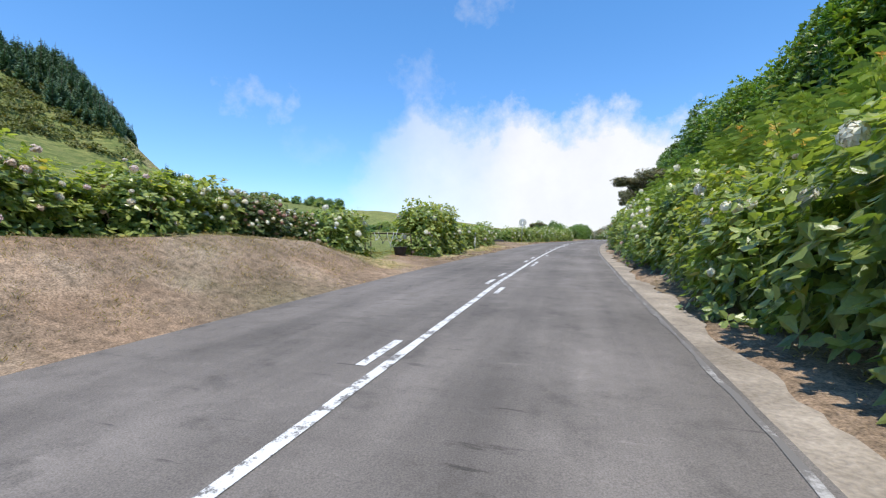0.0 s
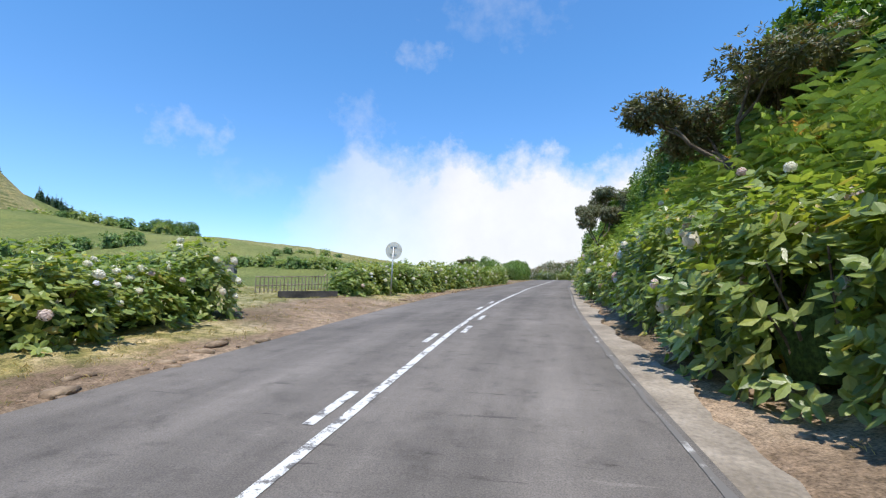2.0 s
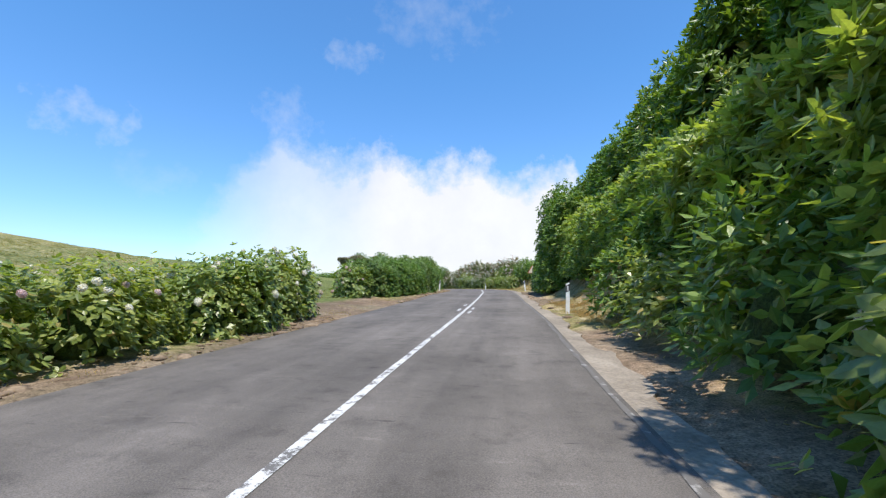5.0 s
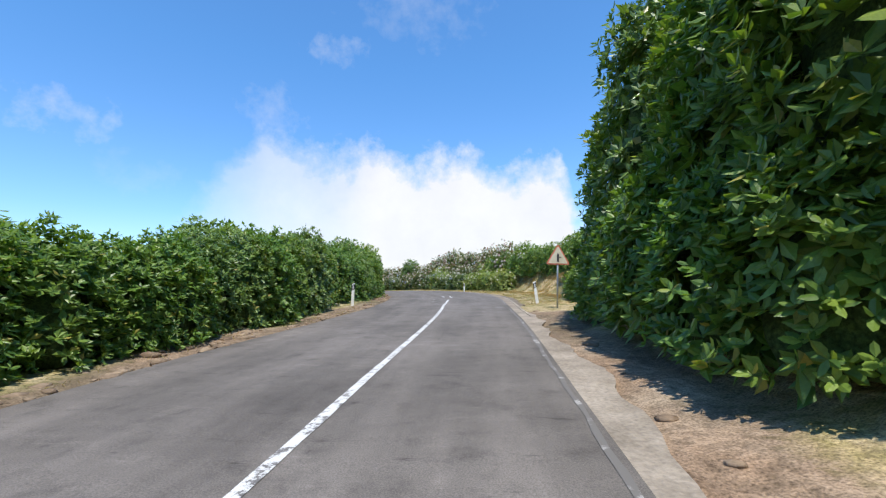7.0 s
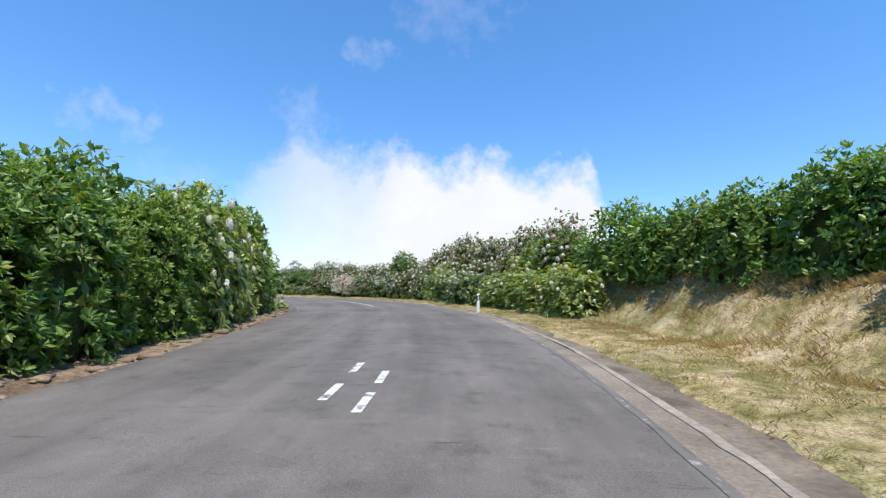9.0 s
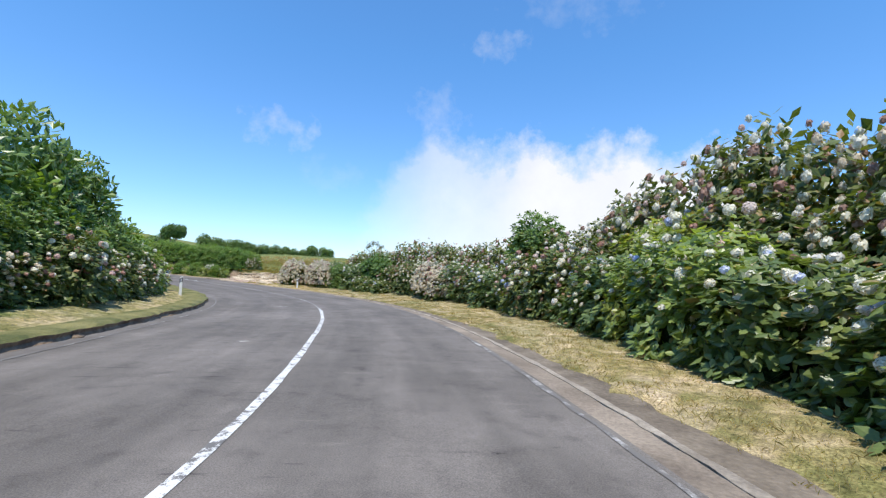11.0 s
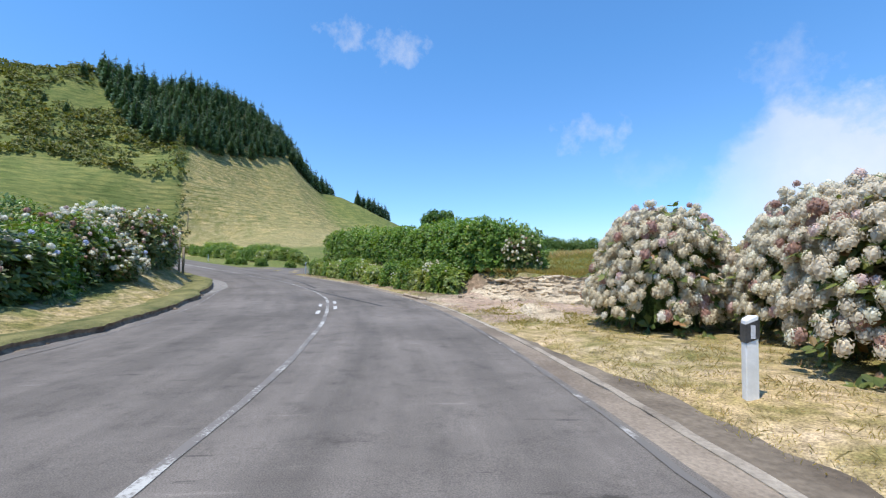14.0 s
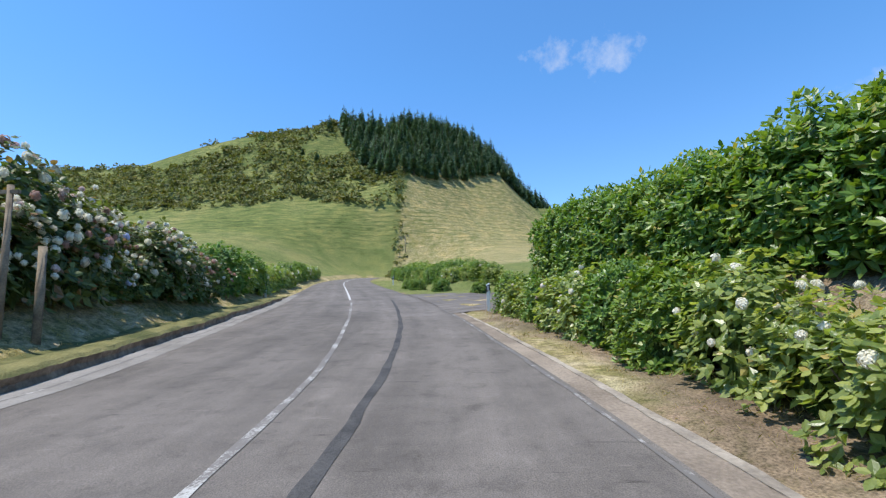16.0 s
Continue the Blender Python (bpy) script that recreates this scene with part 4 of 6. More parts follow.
def ginger(seed, stalks, flowers, label):
    """A clump of arching stalks with two ranks of long blades; leans towards -x."""
    ob = new("ginger_lily")
    g = random.Random(seed)
    bm = bmesh.new()
    base, way, side, length, width = [], [], [], [], []
    heads = []
    for k in range(stalks):
        t, r = g.uniform(0, math.tau), 0.5 * math.sqrt(g.random())
        p0 = Vector((r * math.cos(t), r * math.sin(t) * 1.2, -0.2))
        h, lean = g.uniform(1.1, 1.75), Vector((g.uniform(-0.75, -0.15), g.uniform(-0.3, 0.3), 0))
        pts = [p0 + Vector((0, 0, h * u)) + lean * u * u for u in (0, 0.35, 0.7, 1.0)]
        tube(bm, pts, [0.014, 0.012, 0.009, 0.005], 3, False)
        across_ = Vector((g.uniform(-1, 1), g.uniform(-1, 1), 0)).normalized()
        for j in range(18):
            u = 0.25 + 0.75 * j / 17
            c = p0 + Vector((0, 0, h * u)) + lean * u * u
            sgn = 1 if j % 2 else -1
            w = across_ * sgn + Vector((lean.x, lean.y, 0)) * 0.5 + Vector((0, 0, g.uniform(0.1, 0.7)))
            base.append(c)
            way.append(w)
            side.append(w.cross(Vector((0, 0, 1))) + Vector((0, 0, g.uniform(-0.3, 0.3))))
            length.append(g.uniform(0.24, 0.40))
            width.append(g.uniform(0.032, 0.05))
        if k < flowers:
            heads.append(pts[-1])
    v, f = leaves(np.array(base), np.array(way), np.array(side), np.array(length), np.array(width), 0.38, 0.12)
    tagged(part("foliage", mesh_from("foliage", v, f, M_GINGER), ob), kind="stuff")
    tagged(part("stalkwork", from_bm("stalkwork", bm, M_GINGER), ob), kind="stuff")
    for h in heads:
        n = 34
        z = np.random.default_rng(seed).uniform(-0.05, 0.2, n)
        t = np.arange(n) * 2.4
        b = np.stack([0.02 * np.cos(t), 0.02 * np.sin(t), z], -1)
        w = np.stack([np.cos(t), np.sin(t), 0.6 + 0 * t], -1)
        v, f = leaves(b, w, np.cross(w, [0, 0, 1.0]), 0.085, 0.045, 0.1)
        part("flower_spike", mesh_from("flower_spike", v, f, M_YELLOW), ob, "orange-yellow flower spike", Matrix.Translation(h))
    return tagged(ob, label, "ginger lily", "ginger lilies on the bank")


def limbs(bm, g, p, way, length, radius, depth, ends):
    mid = p + way * length * 0.5 + Vector((g.uniform(-1, 1), g.uniform(-1, 1), g.uniform(-0.3, 0.6))) * length * 0.12
    end = p + way * length
    tube(bm, [p, mid, end], [radius, radius * 0.8, radius * 0.6], 7, False)
    if depth == 0:
        ends.append(end)
        return
    for k in range(g.choice((2, 3, 3))):
        w = (way + Vector((g.uniform(-1, 1), g.uniform(-1, 1), g.uniform(-0.1, 0.6))) * 0.75).normalized()
        limbs(bm, g, end, w, length * g.uniform(0.62, 0.8), radius * 0.58, depth - 1, ends)


def broad_tree(seed, name, trunk, length, radius, clump, per, leaf, mat, label, category, depth=3, flat=1.0, spread=0.0, count=6):
    """Trunk, forking limbs and a crown of leafy clumps round the twig ends."""
    g = random.Random(seed)
    ob = new(name)
    bm, ends = bmesh.new(), []
    tube(bm, [Vector((0, 0, -0.4)), Vector((0.08, 0.05, trunk * 0.5)), Vector((0.05, -0.05, trunk))], [radius * 1.25, radius, radius * 0.85], 10, False)
    for k in range(4):
        t = k * math.tau / 4 + g.uniform(-0.4, 0.4)
        limbs(bm, g, Vector((0.05, -0.05, trunk)), Vector((math.cos(t) * (0.7 + spread), math.sin(t) * (0.7 + spread), 0.8)).normalized(), length * g.uniform(0.85, 1.15), radius * 0.6, depth - 1, ends)
    part("trunk", from_bm("trunk", bm, M_BARK, True), ob)
    ps, os_ = [], []
    for i, e in enumerate(ends):
        q, o = dome_points(per, clump * g.uniform(0.75, 1.2), clump * 0.8 * flat, -0.5, 0.3, seed + i)
        q = q * np.random.default_rng(seed + i).uniform(0.45, 1.0, (len(q), 1))
        ps.append(q + np.array(e) - [0, 0, clump * 0.2])
        os_.append(o)
    p, o = np.concatenate(ps), np.concatenate(os_)
    v, f = rosettes(p, unit(o + np.array([0, 0, 0.35]) + nrng.normal(0, 0.3, o.shape)), count, *leaf, (35, 80), 0.15)
    part("crown", mesh_from("crown", v, f, mat), ob)
    return tagged(ob, label, category)


def conifer(seed, h, r):
    g = np.random.default_rng(seed)
    ob = new("conifer")
    bm = bmesh.new()
    tube(bm, [Vector((0, 0, -1.0)), Vector((0, 0, h * 0.5)), Vector((0, 0, h))], [0.28, 0.18, 0.03], 6, False)
    part("trunk", from_bm("trunk", bm, M_BARK), ob)
    n = 230
    u = np.sqrt(g.random(n)) * 0.92
    z = h * (1 - u) * 0.94 + h * 0.05
    t = np.arange(n) * 2.4 + g.uniform(0, 1, n)
    reach = r * (0.10 + u ** 0.80) * g.uniform(0.65, 1.15, n)
    way = np.stack([np.cos(t), np.sin(t), g.uniform(-0.35, 0.25, n)], -1)
    b = np.stack([0 * t, 0 * t, z], -1)
    side = np.stack([-np.sin(t), np.cos(t), g.uniform(-0.5, 0.5, n)], -1)
    v, f = leaves(b, way, side, reach, reach * 0.30 + 0.18, 0.30, 0.3)
    q = b + way * reach[:, None] * 0.55
    v2, f2 = leaves(q, way + [0, 0, 0.35], side, reach * 0.5, reach * 0.26 + 0.15, 0.2, 0.4)
    part("crown", mesh_from("crown", *merge((v, f), (v2, f2)), M_CONIFER), ob)
    return tagged(ob, "dark green conifer on the hill", "conifer", "conifer wood on the hill")


USED = set()


def plant(proto, p, turn=0.0, size=1.0, tall=1.0, lean=(0.0, 0.0)):
    m = Matrix.Translation(p) @ Euler((radians(lean[0]), radians(lean[1]), radians(turn))).to_matrix().to_4x4() @ Matrix.Diagonal((size, size, size * tall, 1))
    if proto.name in USED:
        return copy_thing(proto, m)
    USED.add(proto.name)
    proto.matrix_basis = m
    return proto


W, P_, C_, B_, R_ = "white", "pink", "cream", "blue", "rust"
HY = {
    "plain": [hydrangea(1, 1.0, 1.45, 195, [(W, 2)], "green hydrangea bush with a few white flower heads", M_HYD),
              hydrangea(2, 1.05, 1.4, 195, [(W, 5)], "leafy hydrangea bush with some white flower heads", M_HYD)],
    "white": [hydrangea(3, 1.0, 1.45, 195, [(W, 18), (C_, 3)], "hydrangea bush with white flower heads", M_HYD),
              hydrangea(4, 1.1, 1.4, 195, [(W, 13), (P_, 3), (B_, 1)], "hydrangea bush with white and pink flower heads", M_HYD)],
    "pink": [hydrangea(5, 1.0, 1.4, 195, [(P_, 12), (C_, 10)], "hydrangea bush with faded pink flower heads", M_HYD, head=1.0, lowest=0.05)],
    "blue": [hydrangea(6, 1.0, 1.45, 195, [(W, 13), (B_, 3)], "hydrangea bush with white and pale blue flower heads", M_HYD, head=1.25)],
    "dark": [hydrangea(11, 1.05, 1.45, 195, [(W, 26), (B_, 4)], "dark green hydrangea bush with white flower heads", M_HYDARK)],
    "faded": [hydrangea(7, 1.05, 1.45, 195, [(W, 32), (R_, 22), (C_, 22)], "browning hydrangea bush with white flower heads", M_HYDRY, head=1.0),
              hydrangea(8, 1.05, 1.5, 195, [(W, 34), (P_, 14), (B_, 3), (R_, 12)], "fading hydrangea bush with mixed flower heads", M_HYDRY, head=1.05)],
    "snowy": [hydrangea(12, 1.05, 1.45, 195, [(W, 54), (B_, 4), (P_, 3)], "dark hydrangea bush topped with large white flower heads", M_HYDARK, head=1.65)],
    "full": [hydrangea(9, 1.2, 1.5, 150, [(W, 130), (C_, 860), (R_, 50), (P_, 40)], "hydrangea bush covered in cream flower heads", M_HYDRY, head=0.98, lowest=0.02, lump=0.14, bloom=3),
             hydrangea(10, 1.05, 1.45, 195, [(W, 190), (C_, 90), (P_, 14)], "hydrangea bush covered in white flower heads", M_HYDRY, head=0.95, lowest=0.05)],
}
EV = [shrub(21, 1.15, 2.5, 440, "dense dark evergreen hedge shrub", M_EVER, (0.155, 0.064), lump=0.13), shrub(22, 1.2, 2.3, 440, "dense glossy evergreen hedge shrub", M_SHRUB, (0.155, 0.064), lump=0.13)]
LUSH = [shrub(25, 1.15, 1.9, 230, "overhanging shrub with long bright green leaves", M_GINGER, (0.27, 0.088), 7, "overhanging_shrub", "shrub", "shrubs hanging over the bank", 0.2, broad_leaves)]
BR = [shrub(31, 1.1, 1.7, 400, "dense shrub with bright green leaves", M_SHRUB, (0.150, 0.072), 5, "broadleaf_shrub", lump=0.13, shape=broad_leaves),
      shrub(32, 1.2, 1.9, 400, "rounded shrub with broad green leaves", M_SHRUB, (0.155, 0.074), 5, "broadleaf_shrub", lump=0.13, shape=broad_leaves)]
TALL = [shrub(35, 1.5, 4.2, 620, "tall dense evergreen with glossy leaves", M_EVER, (0.21, 0.086), 7, "tall_evergreen", "tree", "evergreens on the bank", 0.2),
        shrub(36, 1.6, 4.0, 620, "tall leafy evergreen with bright shoots", M_SHRUB, (0.22, 0.092), 7, "tall_evergreen", "tree", "evergreens on the bank", 0.2)]
GI = [ginger(41, 30, 0, "arching green ginger lily clump"), ginger(42, 28, 4, "ginger lily clump with orange-yellow flower spikes"), ginger(43, 32, 0, "dense yellow-green ginger lily clump")]
UM = [broad_tree(61, "umbrella_tree", 1.9, 0.95, 0.10, 0.80, 130, (0.12, 0.05), M_GUM, "grey-green tree with an open umbrella crown", "tree", 3, 0.62, 0.25)]
LONE = broad_tree(68, "lone_tree", 1.9, 0.85, 0.14, 0.95, 150, (0.18, 0.08), M_EVER, "dark round-crowned tree standing alone in the meadow", "tree", 3, 1.5, 0.0, 9)
SAPLING = broad_tree(66, "sapling", 1.6, 0.55, 0.026, 0.26, 9, (0.075, 0.03), M_GUM, "thin twiggy sapling above the flower hedge", "sapling", 3, 0.9, 0.0, 4)
FAR = [shrub(71, 1.3, 1.3, 60, "dark field hedge shrub", M_EVER, (0.27, 0.12), 6, "field_shrub", "shrub", "field hedges", 0.35),
       shrub(72, 1.4, 1.2, 60, "green field hedge shrub", M_HYD, (0.27, 0.13), 6, "field_shrub", "shrub", "field hedges", 0.35)]
CO = [conifer(81, 13.0, 3.1), conifer(82, 15.0, 3.3), conifer(83, 11.5, 2.9), conifer(84, 14.0, 2.7)]
prng = random.Random(99)


def row(kinds, s0, s1, step, d, size, tall=1.0, jitter=0.25, up=0.0, vary=0.10):
    """Plants along the road. d, size and tall: numbers or functions of s."""
    s = s0
    while s < s1:
        val = [(q(s) if callable(q) else q) for q in (d, size, tall)]
        proto = prng.choice(kinds)
        k = val[1] * prng.uniform(1 - vary, 1 + vary)
        p = at(s + prng.uniform(-jitter, jitter), val[0] + prng.uniform(-jitter, jitter), up - 0.12)
        plant(proto, p, prng.uniform(0, 360), k, val[2] * prng.uniform(1 - 0.7 * vary, 1 + 0.7 * vary))
        s += step * prng.uniform(0.85, 1.15)


MASS = {}


def mass(kinds, s0, s1, step, d, size, tall=1.0, jitter=0.3, up=0.0):
    """Back rows of a hedge, which nobody could count: gathered into one thicket."""
    s = s0
    while s < s1:
        val = [(q(s) if callable(q) else q) for q in (d, size, tall)]
        k = val[1] * prng.uniform(0.88, 1.12)
        p = at(s + prng.uniform(-jitter, jitter), val[0] + prng.uniform(-jitter, jitter), up - 0.12)
        m = Matrix.Translation(p) @ Matrix.Rotation(prng.uniform(0, math.tau), 4, "Z") @ Matrix.Diagonal((k, k, k * val[2] * prng.uniform(0.92, 1.08), 1))
        for c in prng.choice(kinds).children:
            if c.name.split(".")[0] in ("branchwork", "flower_head") and prng.random() < (1.0 if c.name[0] == "b" else 0.3):
                continue
            w = m @ c.matrix_basis
            v, f, mat = mesh_data(c.data)
            if c.name.split(".")[0] == "heart":
                v = v * 0.78
            if c.name.split(".")[0] == "inner_foliage":
                q = v.reshape(-1, 4, 3)[::2]
                v, f = q.reshape(-1, 3), f[:len(q) * 2]
            if c.name.split(".")[0] == "foliage":
                # every third leaf, larger
                if len(v) * 2 == len(f) * 3:
                    q = v.reshape(-1, 6, 3)
                    v = np.stack([q[:, 0], (q[:, 1] + q[:, 2]) / 2, q[:, 3], (q[:, 4] + q[:, 5]) / 2], 1).reshape(-1, 3)
                    k4 = np.arange(len(q))[:, None] * 4
                    f = np.concatenate([k4 + [0, 1, 2], k4 + [0, 2, 3]], 1).reshape(-1, 3)
                q = v.reshape(-1, 4, 3)[::3]
                q = q[:, :1] + (q - q[:, :1]) * 1.6
                v, f = q.reshape(-1, 3), f[:len(q) * 2]
            MASS.setdefault(mat, []).append((v @ np.array(w.to_3x3()).T + np.array(w.translation), f))
        s += step * prng.uniform(0.85, 1.15)


def build_mass():
    vs, fs, ids, mats, n = [], [], [], [], 0
    for i, (mat, bits) in enumerate(MASS.items()):
        v, f = merge(*bits)
        vs.append(v)
        fs.append(f + n)
        ids.append(np.full(len(f), i, np.int32))
        mats.append(mat)
        n += len(v)
    me = mesh_from("thicket", np.concatenate(vs), np.concatenate(fs), mats[0])
    for mat in mats[1:]:
        me.materials.append(mat)
    me.polygons.foreach_set("material_index", np.concatenate(ids))
    tagged(new("thicket", me), "deep green thicket behind the front hedge rows", "thicket", kind="stuff")


def bank_row(kinds, s0, s1, step, d, size, jitter=0.3):
    """Ginger clumps that lean over the road on the right."""
    s = s0
    while s < s1:
        p = at(s + prng.uniform(-jitter, jitter), d + prng.uniform(-jitter, jitter), -0.05)
        plant(prng.choice(kinds), p, heading(s) + prng.uniform(-35, 35), size * prng.uniform(0.85, 1.15))
        s += step


def plant_right():
    h = HY
    row(h["plain"] + h["white"] + h["pink"][:1], -3, 60, 1.3, lambda s: np.interp(s, [21.5, 23.5, 26.5, 28.5, 40, 43], [2.85, 3.2, 3.15, 2.9, 2.95, 2.7]), 1.05, 1.12)
    mass(h["white"] + h["plain"], 4, 58, 1.6, 4.1, 0.95, 1.0)
    bank_row(GI, -1, 34, 0.75, 4.4, 0.98)
    bank_row(GI, -1, 62, 0.85, 5.2, 1.08)
    bank_row(GI[:1] + GI[2:], 34, 62, 0.9, 4.4, 1.0)
    row(TALL, 1, 64, 1.7, 6.9, 1.0, lambda s: np.interp(s, [20, 28, 31, 37, 40, 64], [1.08, 1.06, 1.0, 1.0, 1.12, 1.2]), 0.25)
    # dense evergreen stretch
    row(EV, 61, 93, 1.5, lambda s: np.interp(s, [68, 70, 76, 78], [4.4, 4.9, 4.9, 4.4]), 0.92, 0.85)
    for s in np.arange(60.5, 90.5, 1.25):
        d = float(np.interp(s, [60, 64, 68, 70, 76, 78, 92], [4.4, 4.6, 4.7, 5.0, 5.0, 4.7, 4.4]))
        plant(LUSH[0], at(s, d + prng.uniform(-0.2, 0.2), -0.1), heading(s) + prng.uniform(-20, 20), prng.uniform(0.95, 1.12), prng.uniform(0.98, 1.12), (0, -prng.uniform(8, 16)))
    row(TALL[1:], 62, 93, 1.9, 5.8, 1.1, 1.15, 0.3)
    row(TALL, 84, 93, 1.7, 3.95, 0.97, 1.22, 0.12)
    row(TALL, 93.4, 97, 1.3, 5.7, 0.78, 0.8, 0.1)
    mass(BR + h["plain"][:1], 60, 69, 1.5, 3.1, 0.9, 0.9, 0.2, 0.1)
    mass(BR, 69, 94, 1.5, lambda s: np.interp(s, [69, 70, 76, 78], [3.8, 4.6, 4.6, 3.8]), 0.9, 0.9, 0.2, 0.2)
    row(BR, 84, 91, 1.4, 3.2, 1.0, 1.05, 0.12)
    # round the bend
    row(EV + BR, 97.5, 105, 1.4, 6.7, 1.04, lambda s: np.interp(s, [97, 99.5, 101, 105], [1.38, 1.3, 1.02, 1.0]))
    row(BR, 97.2, 102.2, 1.2, 5.4, 0.85, 0.9, 0.12)
    row(TALL, 95, 102, 1.7, 8.0, 0.95, lambda s: np.interp(s, [95, 98.5, 100, 102], [1.4, 1.35, 1.0, 0.85]))
    row(BR + h["plain"], 103, 118, 1.4, 7.5, 0.95, 1.15)
    row(h["plain"] + h["white"] + h["dark"], 116, 127, 1.25, 5.3, 1.0, 1.0)
    mass(BR, 113, 122, 1.5, 7.2, 1.1, 1.0)
    row(h["plain"] + h["dark"] * 2, 125, 134, 1.15, lambda s: 4.9 + (s - 125) * 0.12, 1.05, 1.05)
    row(h["faded"] + h["blue"], 119, 136, 1.3, lambda s: 7.0, 1.1, 1.1)
    mass(h["faded"], 122, 136, 1.2, 8.4, 1.2, 1.6)
    row(h["faded"] * 2 + h["dark"] * 2, 134, 155.8, 1.2, lambda s: np.interp(s, [134, 146, 154, 165], [6.0, 7.4, 7.6, 6.9]), 1.1, 1.0)
    mass(h["faded"], 136, 164, 1.2, 9.0, 1.15, lambda s: np.interp(s, [136, 139, 141, 148, 152, 157, 164], [1.5, 1.3, 1.08, 1.2, 1.42, 1.5, 1.3]))
    for s, d, k in ((147.0, 6.8, 1.0), (148.5, 6.9, 1.08), (149.8, 7.2, 0.95), (163.1, 5.85, 1.1), (166.9, 5.4, 1.18), (165.0, 6.9, 1.1)):
        plant(h["full"][0], at(s, d, -0.1), prng.uniform(0, 360), k, 1.13)
    for s, d, k in ((156.4, 7.5, 1.2), (157.6, 7.7, 1.36), (158.8, 7.6, 1.15)):
        plant(EV[0], at(s, d, -0.1), prng.uniform(0, 360), k, 0.95)
    row(h["dark"], 159.0, 161.0, 1.0, 6.9, 1.1, 1.05)
    for s, d, k in ((161.1, 6.5, 0.95), (162.3, 6.7, 1.05)):
        plant(EV[0], at(s, d, -0.1), 50 * s, k, 1.15)
    row(h["dark"], 155, 158.6, 1.2, 6.4, 0.8, 0.9)
    plant(SAPLING, at(159.9, 8.7, -0.1), 20, 1.0, 1.3)
    plant(EV[0], at(140.9, 8.2, -0.1), 40, 1.5, 1.18)
    # hedge on the bank past the sand pit
    for s, d, k in ((178.2, 4.1, 0.62), (179.6, 3.9, 0.5)):
        plant(h["snowy"][0], at(s, d, 0.1), 70 * s, k, 1.0)
    row(BR, 176.6, 199.0, 0.85, 5.5, 1.0, lambda s: np.interp(s, [177, 180, 185, 190, 199], [0.95, 0.97, 0.97, 1.03, 1.26]), 0.1, 0.0, 0.05)
    for s, d, k in ((175.0, 6.8, 0.85), (175.6, 6.0, 0.92), (176.3, 5.6, 0.98)):
        plant(BR[0], at(s, d, -0.15), 60 * s, k, 1.1)
    mass(BR, 176.0, 199, 1.0, 6.8, 1.05, lambda s: np.interp(s, [176, 182, 199], [1.0, 1.0, 1.2]))
    row(h["plain"] * 2 + h["white"] + BR * 2, 176.2, 197.5, 0.95, lambda s: np.interp(s, [176, 178, 182, 199], [4.3, 3.8, 3.2, 3.0]), 0.66, 0.98, 0.12)
    plant(h["faded"][0], at(174.5, 6.3, -0.15), 10, 0.78, 1.2)
    # past the side road
    row(h["plain"] + BR, 213, 262, 1.7, lambda s: np.interp(s, [212, 222, 262], [8.5, 6.2, 5.2]), 0.8, 0.95)
    for s, d, k in ((209.8, 5.4, 0.55), (214.2, 3.8, 0.6), (218.2, 2.7, 0.62), (222.0, 2.6, 0.55)):
        plant(BR[1], at(s, d, -0.1), 70 * s, k, 0.75)
    mass(BR + h["plain"], 214, 262, 1.9, 7.8, 1.0, 0.9)


